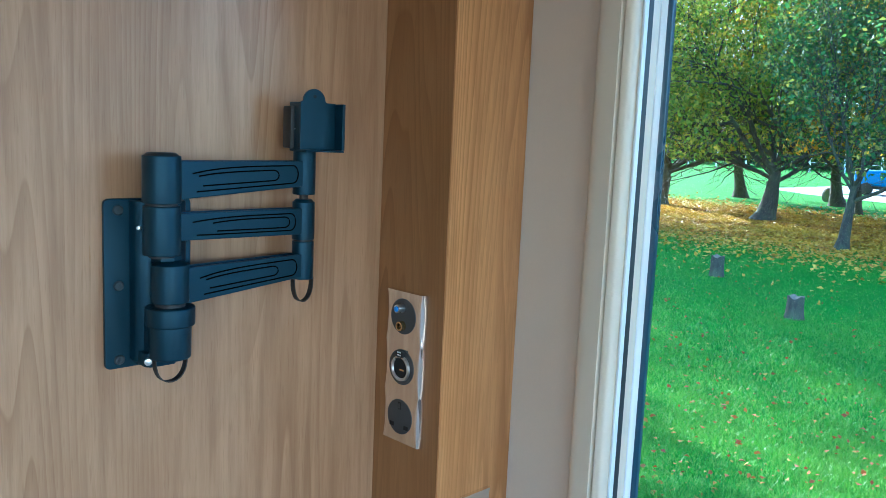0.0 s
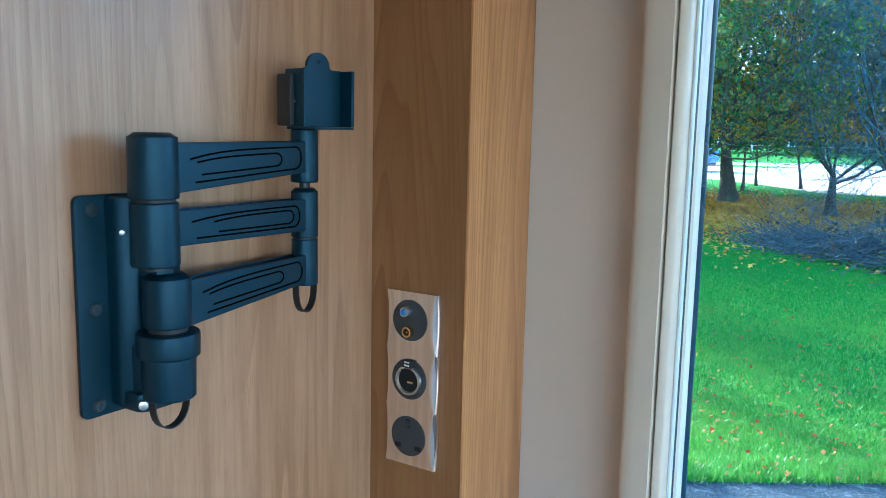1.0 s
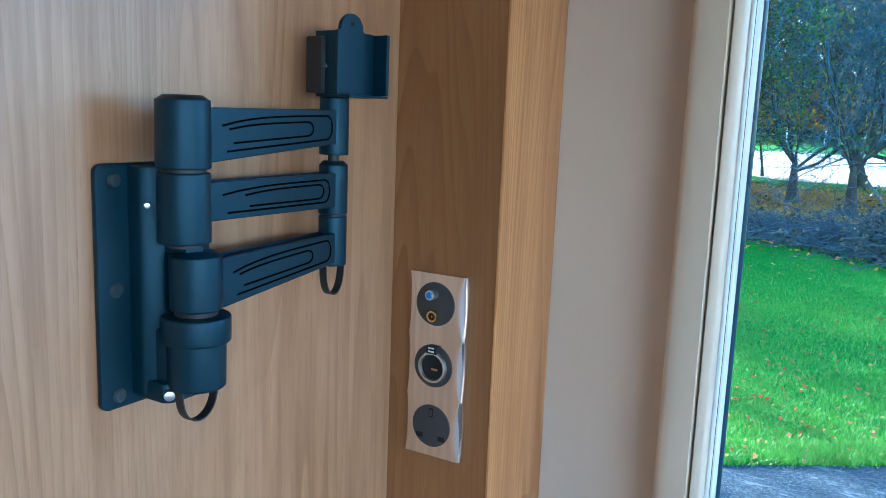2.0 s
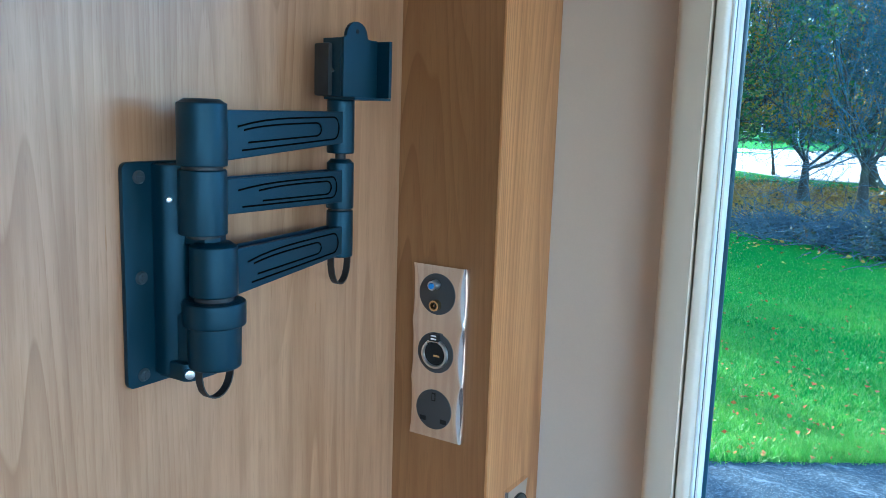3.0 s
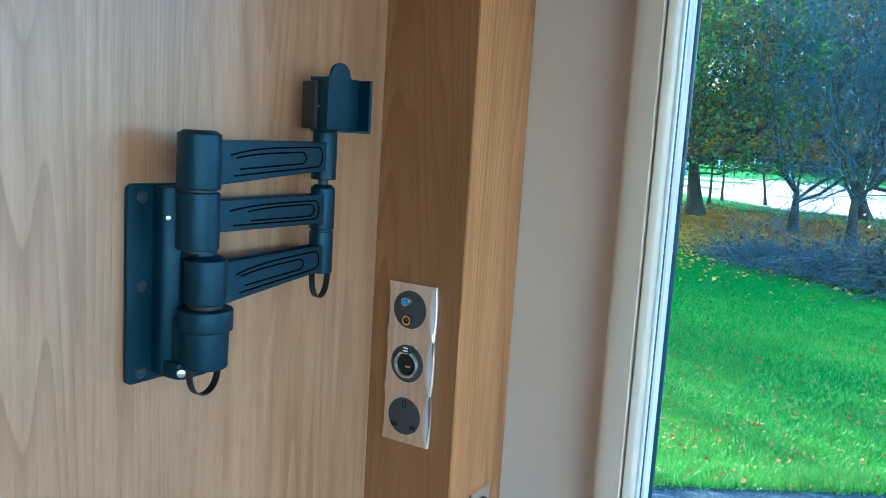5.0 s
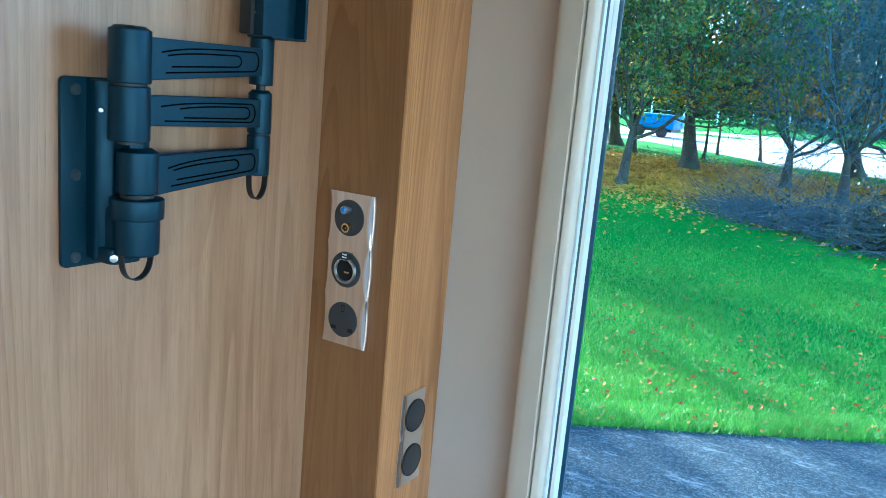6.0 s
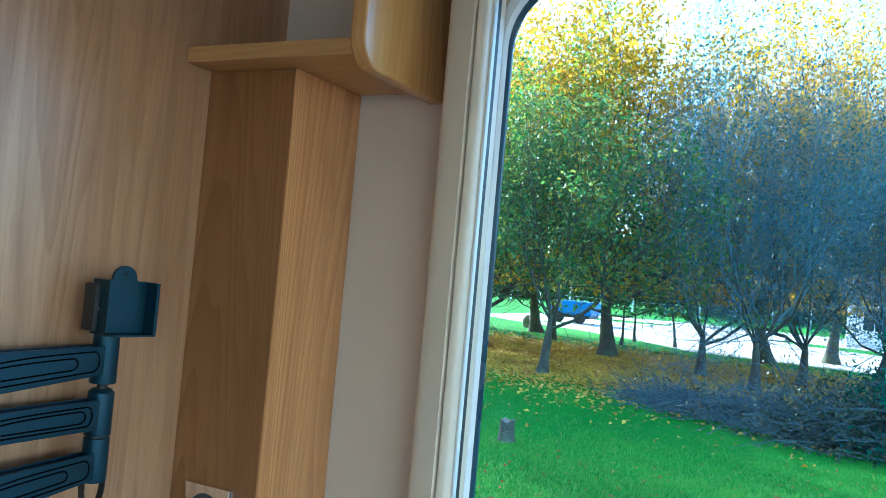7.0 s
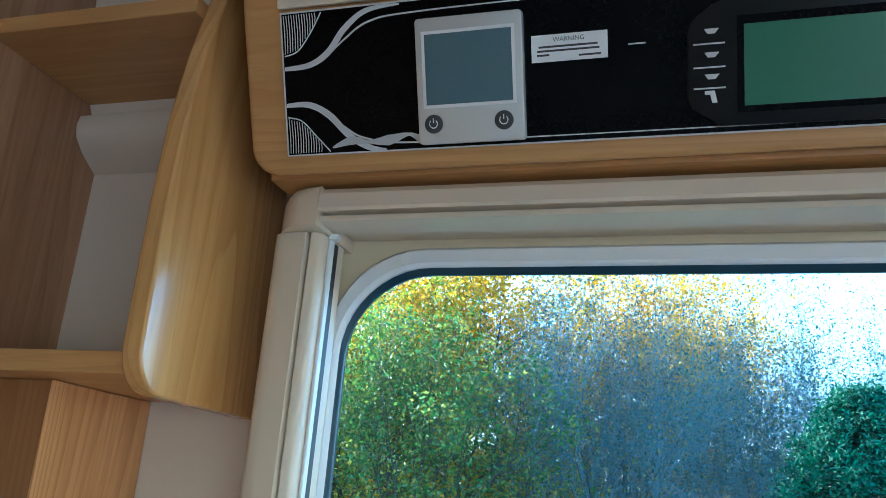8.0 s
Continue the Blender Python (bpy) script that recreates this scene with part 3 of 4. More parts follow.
part("hinge_pin", rod(up(CX, 1.2472), up(CX, 1.2542), 0.0042, 0.0042, 20), BLACK_PLASTIC, bracket, "", True)


def arm(p, q, l0, l1, r0, r1, flip):
    """A cast arm: two cheeks with a web between, and a nested pair of grooves on the outer cheek."""
    d = (q - p).normalized()
    n = Vector((d.y, -d.x, 0))
    length = (q - p).length
    a, b = 0.0125, length - 0.007

    def at(s, z, h):
        c = p + d * s + n * h
        return (c.x, c.y, z)

    def low(s):
        return l0 + (r0 - l0) * (s - a) / (b - a)

    def high(s):
        return l1 + (r1 - l1) * (s - a) / (b - a)

    cheek = [(a, low(a)), (b, low(b)), (b, high(b)), (a, high(a))]
    bm = extrude(cheek, lambda u, v, w: at(u, v, w), 0.0035, 0.0075, None, 0.0008)
    extrude(cheek, lambda u, v, w: at(u, v, w), -0.0075, -0.0045, bm, 0.0008)
    web = [(a, low(a) + 0.004), (b, low(b) + 0.004), (b, high(b) - 0.005), (a, high(a) - 0.005)]
    extrude(web, lambda u, v, w: at(u, v, w), -0.0046, 0.0036, bm)
    body = part("arm", bm, BLACK_POWDER, bracket)
    for s0, s1, f in ((0.024, b - 0.012, 0.66), (0.030, b - 0.034, 0.36)) if not flip else ((0.024, b - 0.014, 0.64), (0.044, b - 0.021, 0.40)):
        pts = []
        for k in range(9):
            s = s0 + (s1 - s0) * k / 8
            m, hh = (low(s) + high(s)) / 2, (high(s) - low(s)) / 2
            pts.append(at(s, m + hh * f * (1 - 0.5 * (1 - k / 8) ** 4), 0.0075))
        m, hh = (low(s1) + high(s1)) / 2, (high(s1) - low(s1)) / 2
        for k in range(1, 8):
            t = math.pi * (0.5 - k / 8)
            pts.append(at(s1 + 0.006 * math.cos(t), m + hh * f * math.sin(t), 0.0075))
        for k in range(9):
            s = s1 + (s0 + 0.004 - s1) * k / 8
            m, hh = (low(s) + high(s)) / 2, (high(s) - low(s)) / 2
            pts.append(at(s, m - hh * f, 0.0075))
        g = tube(pts, 0.00075, 6)
        part("groove", g, BLACK_GROOVE, body, "dark moulded groove line")
    return body


arm(AX, CX, 1.2525, 1.2860, 1.2620, 1.2870, False)
arm(AX, CX, 1.2165, 1.2405, 1.2145, 1.2405, True)
arm(BX, CX, 1.1605, 1.1925, 1.1715, 1.1945, False)


def cable_clip(at, z, half, drop):
    d = (CX - AX).normalized()
    pts = []
    for k in range(17):
        t = math.pi * k / 16
        pts.append((at.x - d.x * half * math.cos(t), at.y - d.y * half * math.cos(t), z - drop * math.sin(t) ** 0.75))
    bm = bmesh.new()
    n = Vector((d.y, -d.x, 0))
    rows = []
    for i, q in enumerate(pts):
        q = Vector(q)
        a, b = pts[max(0, i - 1)], pts[min(16, i + 1)]
        tang = (Vector(b) - Vector(a)).normalized()
        side = tang.cross(n).normalized()
        rows.append([bm.verts.new(q + n * h + side * s) for h, s in ((-0.003, -0.0005), (0.003, -0.0005), (0.003, 0.0005), (-0.003, 0.0005))])
    for a, b in zip(rows, rows[1:]):
        for k in range(4):
            bm.faces.new((a[k], a[(k + 1) % 4], b[(k + 1) % 4], b[k]))
    bm.faces.new(rows[0]), bm.faces.new(rows[-1][::-1])
    part("cable_clip", bm, BLACK_PLASTIC, bracket, "thin black looped cable clip")


cable_clip(CX, 1.1690, 0.0112, 0.0240)
cable_clip(BX, 1.1130, 0.0145, 0.0225)

# receiver at the arm's end
HD, HU = Vector((0.0415, -0.1365, 0)), Vector((0.11, 0.994, 0)).normalized()
HN = Vector((HU.y, -HU.x, 0))


def hold(s, z, h):
    c = HD + HU * s + HN * h
    return (c.x, c.y, z)


tongue = [(0.0, 1.2985), (0.037, 1.2985), (0.037, 1.3440), (0.0275, 1.3440)] + [(0.0145 + 0.0115 * math.cos(radians(a)), 1.3455 + 0.0115 * math.sin(radians(a))) for a in range(0, 181, 15)] + [(0.0, 1.3440)]
bm = extrude(tongue, lambda u, v, w: hold(u, v, w), -0.003, 0.0, None, 0.0005)
receiver = part("receiver", bm, BLACK_POWDER, bracket)
for z_out, h0, h1 in (([(0.0, 1.2985), (0.004, 1.2985), (0.004, 1.3440), (0.0, 1.3440)], -0.022, -0.0032), ([(0.0, 1.2965), (0.0405, 1.2965), (0.0405, 1.2984), (0.0, 1.2984)], -0.021, 0.0120),
                      ([(0.0372, 1.2986), (0.0405, 1.2986), (0.0405, 1.3435), (0.0372, 1.3435)], -0.008, 0.0125)):
    part("flange", extrude(z_out, lambda u, v, w: hold(u, v, w), h0, h1, None, 0.0005), BLACK_POWDER, receiver)
part("receiver_back", extrude([(-0.004, 1.2990), (0.010, 1.2990), (0.010, 1.3400), (-0.004, 1.3400)], lambda u, v, w: hold(u, v, w), -0.028, -0.012, None, 0.002), BLACK_PLASTIC, receiver, "", True)
part("rivet_hole", rod(hold(0.0145, 1.3495, -0.0002), hold(0.0145, 1.3495, 0.0003), 0.0017, 0.0017, 16), HOLE, receiver)
part("side_rivet", rod(hold(-0.0006, 1.3190, -0.011), hold(0.0006, 1.3190, -0.011), 0.0014, 0.0014, 12), STEEL, receiver, "tiny bright rivet")


bracket.scale, bracket.location.z = (1, 1, 0.963), 1.1046


# ---- chrome outlet plate on the panel ----
def wavy_plate(w, h, cells, depth, origin, right, out):
    """A chrome frame whose long edges fall away in shallow scallops, one to each module."""
    bm = bmesh.new()
    nu, nv = 36, 24 * cells
    o, r, n = Vector(origin), Vector(right), Vector(out)
    grid = []
    for j in range(nv + 1):
        z = h * j / nv
        ph = (z / h * cells) % 1.0
        width = 0.0025 + 0.0060 * math.sin(math.pi * ph)
        row = []
        for i in range(nu + 1):
            f = i / nu
            u = w * (0.5 - 0.5 * math.cos(math.pi * f))
            e = min(u, w - u) / width
            e = 1.0 if e > 1 else math.sqrt(max(0.0, 1 - (1 - e) ** 2))
            row.append(bm.verts.new(o + r * u + Vector((0, 0, z)) + n * (0.0012 + (depth - 0.0012) * e)))
        grid.append(row)
    for a, b in zip(grid, grid[1:]):
        for i in range(nu):
            bm.faces.new((a[i], a[i + 1], b[i + 1], b[i]))
    edge = [grid[0][i] for i in range(nu + 1)] + [grid[j][nu] for j in range(1, nv + 1)] + [grid[nv][i] for i in range(nu - 1, -1, -1)] + [grid[j][0] for j in range(nv - 1, 0, -1)]
    back = [bm.verts.new(v.co - n * (v.co - o).dot(n)) for v in edge]
    for k in range(len(edge)):
        m = (k + 1) % len(edge)
        bm.faces.new((edge[k], back[k], back[m], edge[m]))
    return bm


outlet = thing("outlet_plate", (0.0515, 0.0, 0.985), "chrome triple outlet plate with aerial, twelve-volt and mains sockets", "socket")
part("chrome_frame", wavy_plate(0.0585, 0.165, 3, 0.0070, (0.0222, -0.0002, 0.985), (1, 0, 0), (0, -1, 0)), CHROME, outlet, "polished chrome frame with scalloped edges", True)
OX, OR = 0.0505, 0.0198


def disc(parent, x, z):
    bm = rod((x, -0.0045, z), (x, -0.0079, z), OR, OR - 0.0006, 44, 0.0005)
    return part("socket_insert", bm, SOCKET_GREY, parent, "charcoal plastic insert", True)


aerial = disc(outlet, OX, 1.1235)
bm = rod((OX - 0.001, -0.0079, 1.1325), (OX - 0.001, -0.0164, 1.1325), 0.0046, 0.0044, 20, 0.0004)
part("aerial_plug", bm, STEEL, aerial, "bright metal connector", True)
part("connector_tip", rod((OX - 0.001, -0.0164, 1.1325), (OX - 0.001, -0.0181, 1.1325), 0.0032, 0.0026, 16, 0.0004), BLUE_TIP, aerial, "blue connector tip", True)
part("coax_barrel", ring([[(OX + r * math.cos(t), y, 1.1135 + r * math.sin(t)) for t in (2 * math.pi * k / 24 for k in range(24))] for r, y in ((0.0052, -0.0079), (0.0050, -0.0134), (0.0034, -0.0134), (0.0034, -0.0081))]), BRASS, aerial, "brass threaded connector", True)
part("coax_core", rod((OX, -0.0079, 1.1135), (OX, -0.0127, 1.1135), 0.0011, 0.0008, 10), BRASS, aerial)
volt = disc(outlet, OX, 1.0680)
part("lighter_ring", ring([[(OX + r * math.cos(t), y, 1.0672 + r * math.sin(t)) for t in (2 * math.pi * k / 40 for k in range(40))] for r, y in ((0.0142, -0.0079), (0.0136, -0.0105), (0.0118, -0.0107), (0.0108, -0.0083))]), STEEL, volt, "bright metal ring", True)
part("lighter_well", rod((OX, -0.0080, 1.0672), (OX, -0.0086, 1.0672), 0.0109, 0.0109, 32), HOLE, volt, "dark socket well", True)
part("contact_spring", box(OX - 0.001, OX + 0.0055, -0.0093, -0.0087, 1.0645, 1.0665, 0.0003), BRASS, volt)
part("volt_badge", box(OX - 0.0052, OX + 0.0052, -0.0114, -0.0079, 1.0795, 1.0862, 0.0006), BLACK_PLASTIC, volt, "black badge with pale marks")
for dz in (0.0018, -0.0012):
    part("badge_mark", box(OX - 0.003, OX + 0.0028, -0.0117, -0.0113, 1.0824 + dz, 1.0838 + dz), PAPER, volt)
mains = disc(outlet, OX, 1.0130)
part("earth_slot", box(OX - 0.0020, OX + 0.0020, -0.0085, -0.0079, 1.0215, 1.0295), HOLE, mains, "dark pin slot")
part("live_slot", box(OX - 0.0145, OX - 0.0080, -0.0085, -0.0079, 1.0010, 1.0052), HOLE, mains, "dark pin slot")
part("neutral_slot", box(OX + 0.0080, OX + 0.0145, -0.0085, -0.0079, 1.0010, 1.0052), HOLE, mains, "dark pin slot")
part("shutter", box(OX - 0.0012, OX + 0.0012, -0.0088, -0.0085, 1.0225, 1.0280), SOCKET_GREY, mains)

switch = thing("switch_plate", (0.1055, 0.055, 0.82), "chrome double plate with two charcoal rocker switches", "switch")
part("chrome_frame", wavy_plate(0.0450, 0.110, 2, 0.0052, (0.1069, 0.0335, 0.8205), (0, 1, 0), (1, 0, 0)), CHROME, switch, "polished chrome frame with scalloped edges", True)
for z in (0.9015, 0.8475):
    bm = rod((0.110, 0.0570, z), (0.1128, 0.0570, z), 0.0192, 0.0186, 44, 0.0005)
    rocker = part("rocker", bm, SOCKET_GREY, switch, "charcoal plastic rocker", True)
    part("rocker_gap", tube([(0.1129, 0.0570 + 0.0186 * math.cos(t), z + 0.0186 * math.sin(t)) for t in (2 * math.pi * k / 36 for k in range(36))], 0.0004, 5, None, True), HOLE, rocker)

# ---- overhead locker with the control panel ----
TILT_P = radians(23.5)
P0 = Vector((0.265, -0.001, 1.7125))
PV, PN = Vector((0, -math.sin(TILT_P), math.cos(TILT_P))), Vector((0, -math.cos(TILT_P), -math.sin(TILT_P)))


def face(u, s, h=0.0):
    return P0 + Vector((u * 1.03, 0, 0)) + PV * s * 1.025 + PN * h


locker = thing("overhead_locker", (0.3, Y_WALL, 1.70), "oak overhead locker with a sloping front above the window", "locker")
LEN = 1.3
front = [(LEN, -0.0085), (-0.004, -0.0125)] + [(-0.009 + 0.020 * math.cos(radians(a)), 0.0075 + 0.020 * math.sin(radians(a))) for a in range(262, 185, -12)] + [(-0.0292, 0.03), (-0.029, 0.26), (LEN, 0.26)]
part("front", extrude(front, lambda u, v, w: tuple(face(u, v, w)), -0.019, 0.0, None, 0.004, 3), WOOD_SHELF, locker, "", True)
body = [(Y_WALL - 0.001, 1.7050), (0.022, 1.7050), tuple(face(0, 0.0, -0.0195))[1:], tuple(face(0, 0.26, -0.0195))[1:], (Y_WALL - 0.001, 1.94)]
part("carcass", extrude([(p[0], p[1]) for p in body], lambda u, v, w: (w, u, v), 0.240, 0.264 + LEN), WOOD_SHELF, locker)
part("edge_trim", extrude([(0.0, 0.0985), (LEN - 0.01, 0.0985), (LEN - 0.01, 0.150), (0.0, 0.150)], lambda u, v, w: tuple(face(u, v, w)), 0.0003, 0.006, None, 0.001), CREAM, locker, "pale cream trim strip")

panel = thing("control_panel", tuple(face(0.3, 0.0, 0.0)), "gloss black control panel with silver swirl print", "control panel")


def flat(u0, u1, s0, s1, h0, h1, bevel=0.0, r=0.0):
    pts = rounded(u0, u1, s0, s1, r, 5) if r else [(u0, s0), (u1, s0), (u1, s1), (u0, s1)]
    return extrude(pts, lambda u, v, w: tuple(face(u, v, w)), h0, h1, None, bevel)


PU = 0.78
part("fascia", flat(0.0, PU, 0.0, 0.0965, 0.0003, 0.0022), GLOSS_BLACK, panel, "gloss black fascia")
for u0, u1, s0, s1 in ((0.0, PU, 0.0, 0.0011), (0.0, PU, 0.0954, 0.0965), (0.0, 0.0010, 0.0012, 0.0953)):
    part("border_line", flat(u0, u1, s0, s1, 0.0022, 0.0026), PRINT_SILVER, panel)


def ribbon(pts, widths, h0=0.0022, h1=0.0025):
    """A flat printed band along a smooth line."""
    def spline(t):
        i = min(int(t), len(pts) - 2)
        f = t - i
        p = [pts[max(0, min(len(pts) - 1, k))] for k in (i - 1, i, i + 1, i + 2)]
        out = [0.5 * (2 * p[1][c] + (p[2][c] - p[0][c]) * f + (2 * p[0][c] - 5 * p[1][c] + 4 * p[2][c] - p[3][c]) * f * f + (3 * p[1][c] - p[0][c] - 3 * p[2][c] + p[3][c]) * f ** 3) for c in (0, 1)]
        return Vector(out), widths[i] + (widths[i + 1] - widths[i]) * f
    n = 14 * (len(pts) - 1)
    line = [spline((len(pts) - 1) * k / n * 0.9999) for k in range(n + 1)]
    left, right = [], []
    for k, (p, w) in enumerate(line):
        d = (line[min(n, k + 1)][0] - line[max(0, k - 1)][0]).normalized()
        s = Vector((-d.y, d.x)) * w / 2
        left.append(p + s), right.append(p - s)
    bm = bmesh.new()
    a = [bm.verts.new(face(p.x, p.y, h1)) for p in left]
    b = [bm.verts.new(face(p.x, p.y, h1)) for p in right]
    for k in range(n):
        bm.faces.new((a[k], a[k + 1], b[k + 1], b[k]))
    return bm


part("swirl", ribbon([(0.0015, 0.0590), (0.020, 0.0605), (0.034, 0.068), (0.046, 0.082), (0.062, 0.0925), (0.085, 0.0945)], (0.0026, 0.0038, 0.0044, 0.0042, 0.0034, 0.001)), PRINT_SILVER, panel, "silver swirl print")
part("swirl", ribbon([(0.030, 0.0625), (0.046, 0.0755), (0.064, 0.0855), (0.095, 0.0885), (0.2, 0.0892), (0.5, 0.0892), (0.77, 0.0892)], (0.0004, 0.0013, 0.0013, 0.0011, 0.0008, 0.0008, 0.0008)), PRINT_SILVER, panel, "silver swirl print")
part("swirl", ribbon([(0.0015, 0.0345), (0.018, 0.034), (0.032, 0.0265), (0.046, 0.0120), (0.060, 0.0035), (0.072, 0.0015)], (0.0026, 0.0040, 0.0046, 0.0044, 0.0040, 0.001)), PRINT_SILVER, panel, "silver swirl print")
part("swirl", ribbon([(0.026, 0.0318), (0.042, 0.0185), (0.058, 0.0095), (0.090, 0.0052), (0.2, 0.0044), (0.5, 0.0044), (0.77, 0.0044)], (0.0004, 0.0013, 0.0013, 0.0011, 0.0008, 0.0008, 0.0008)), PRINT_SILVER, panel, "silver swirl print")
for edge, up_ in (([(0.002, 0.0675), (0.012, 0.0705), (0.022, 0.082), (0.030, 0.0945)], 1), ([(0.002, 0.0265), (0.012, 0.0235), (0.022, 0.013), (0.032, 0.002)], -1)):
    part("swirl", ribbon(edge, (0.0009, 0.0009, 0.0009, 0.0009)), PRINT_SILVER, panel, "silver swirl print")
    for k in range(13):
        u = 0.0025 + 0.0019 * k
        lim = np.interp(u, [p[0] for p in edge], [p[1] for p in edge])
        s0, s1 = (lim + 0.001, 0.0945) if up_ > 0 else (0.0020, lim - 0.001)
        if s1 - s0 > 0.002:
            part("hatch_line", ribbon([(u, s0), (u + 0.0004, (s0 + s1) / 2), (u, s1)], (0.0006, 0.0006, 0.0006)), PRINT_SILVER, panel)
part("crinkled_film", ribbon([(0.034, 0.0045), (0.048, 0.0085), (0.060, 0.0070), (0.074, 0.0075), (0.088, 0.0105), (0.096, 0.0070)], (0.001, 0.006, 0.002, 0.007, 0.002, 0.005), 0.0026, 0.0036), FILM_CLEAR, panel, "loose crinkled protective film")

heater = thing("heating_controller", tuple(face(0.131, 0.002, 0.0)), "silver heating controller with a grey screen and two buttons", "control unit")
part("case", flat(0.0970, 0.1658, 0.0028, 0.0822, 0.0024, 0.0105, 0.0012, 0.0025), SILVER, heater, "", True)
part("bezel", flat(0.1012, 0.1612, 0.0252, 0.0738, 0.0105, 0.0112, 0.0003), PAPER, heater, "pale screen bezel")
part("screen", flat(0.1035, 0.1592, 0.0274, 0.0716, 0.0112, 0.0116), LCD_GREY, heater, "blank grey screen")
for u in (0.1075, 0.1530):
    c = face(u, 0.0155, 0)
    b = part("button", rod(tuple(face(u, 0.0155, 0.0103)), tuple(face(u, 0.0155, 0.0118)), 0.0062, 0.0060, 28, 0.0003), INK if u < 0.12 else SOCKET_GREY, heater, "round dark button", True)
    ringpts = [tuple(face(u + 0.0026 * math.cos(t), 0.0155 + 0.0026 * math.sin(t), 0.0119)) for t in (radians(130 + 280 * k / 14) for k in range(15))]
    part("button_mark", tube(ringpts, 0.0004, 5), PAPER, b)
    part("button_mark", flat(u - 0.0003, u + 0.0003, 0.0160, 0.0190, 0.0117, 0.0121), PAPER, b)

notice = thing("warning_label", tuple(face(0.193, 0.05, 0.0)), "small white printed warning label on the panel", "label")
part("sheet", flat(0.1700, 0.2164, 0.0497, 0.0662, 0.0023, 0.0027), PAPER, notice)


def lettering(text, u, s, height, mat, parent):
    cu = bpy.data.curves.new("lettering", "FONT")
    cu.body, cu.size, cu.align_x = text, height, "CENTER"
    tmp = new("tmp", cu)
    me = bpy.data.meshes.new_from_object(tmp.evaluated_get(bpy.context.evaluated_depsgraph_get()))
    bpy.data.objects.remove(tmp)
    for v in me.vertices:
        v.co = face(u + v.co.x, s + v.co.y, 0.0029) - base_of(parent)
    me.materials.clear()
    me.materials.append(mat)
    ob = new("lettering", me)
    ob.parent = parent
    return ob


lettering("WARNING", 0.193, 0.0617, 0.0040, INK, notice)
for s, u0, u1 in ((0.0588, 0.1745, 0.2105), (0.0563, 0.1735, 0.2115), (0.0538, 0.1735, 0.181), (0.0525, 0.199, 0.2125)):
    part("text_bar", flat(u0, u1, s - 0.0006, s + 0.0006, 0.0027, 0.0029), SOCKET_GREY, notice)
part("status_mark", flat(0.2285, 0.2385, 0.0560, 0.0569, 0.0022, 0.0025), PRINT_SILVER, panel, "faint printed mark")

display = thing("system_display", tuple(face(0.33, 0.005, 0.0)), "black control unit with a large green screen", "control unit")
hous = [(0.2800, 0.0045), (0.3900, 0.0030), (0.4000, 0.008), (0.4000, 0.074), (0.2900, 0.0790), (0.2760, 0.0745), (0.2650, 0.0660), (0.2622, 0.058), (0.2615, 0.022), (0.2640, 0.0150)]
part("housing", extrude(hous, lambda u, v, w: tuple(face(u, v, w)), 0.0023, 0.0080, None, 0.0016, 2), BLACK_HOUSING, display, "", True)
part("screen_recess", flat(0.2895, 0.3720, 0.0115, 0.0665, 0.0080, 0.0084), GLOSS_BLACK, display)
part("screen", flat(0.2932, 0.3662, 0.0152, 0.0615, 0.0084, 0.0088), LCD_GREEN, display, "blank green screen")
for s in (0.0520, 0.0385, 0.0265):
    part("separator", flat(0.2655, 0.2830, s - 0.0005, s + 0.0004, 0.0080, 0.0083), PRINT_SILVER, display)
for s in (0.0590, 0.0455, 0.0330):
    part("basin_symbol", extrude([(0.2715, s + 0.0015), (0.2735, s - 0.0014), (0.2775, s - 0.0014), (0.2798, s + 0.0015)], lambda u, v, w: tuple(face(u, v, w)), 0.0080, 0.0083), PRINT_SILVER, display)
part("tap_symbol", extrude([(0.2715, 0.0228), (0.2715, 0.0250), (0.2770, 0.0250), (0.2785, 0.0180), (0.2755, 0.0180), (0.2745, 0.0228)], lambda u, v, w: tuple(face(u, v, w)), 0.0080, 0.0083), PAPER, display)


# ---- the park outside ----
Z_G = -0.60
ROAD_A, ROAD_K = 4.24, 0.69            # the road's edge runs along y = ROAD_A + ROAD_K * x


def ground_sheet():
    """One sheet to the horizon, finer near the caravan, with slight swells."""
    ax = np.unique(np.concatenate([np.linspace(-60, 40, 101), np.array([-3000, -1500, -700, -350, -180, -100, 80, 160, 350, 700, 1500, 3000])]))
    ay = np.unique(np.concatenate([np.linspace(-20, 80, 101), np.array([-3000, -1000, -300, -100, -50, 120, 200, 350, 700, 1500, 3000])]))
    verts, loops = [], []
    for y in ay:
        for x in ax:
            d = min(1, max(0, (y - (ROAD_A + ROAD_K * x) - 1.0) / 8)) if -60 < x < 40 and -20 < y < 80 else 0
            verts.append((x, y, Z_G + d * 0.05 * noise.noise(Vector((x * 0.12, y * 0.12, 0)))))
    w = len(ax)
    for j in range(len(ay) - 1):
        for i in range(w - 1):
            loops += [j * w + i, j * w + i + 1, (j + 1) * w + i + 1, (j + 1) * w + i]
    return quick_mesh("ground", verts, loops, [4] * (len(loops) // 4), True)


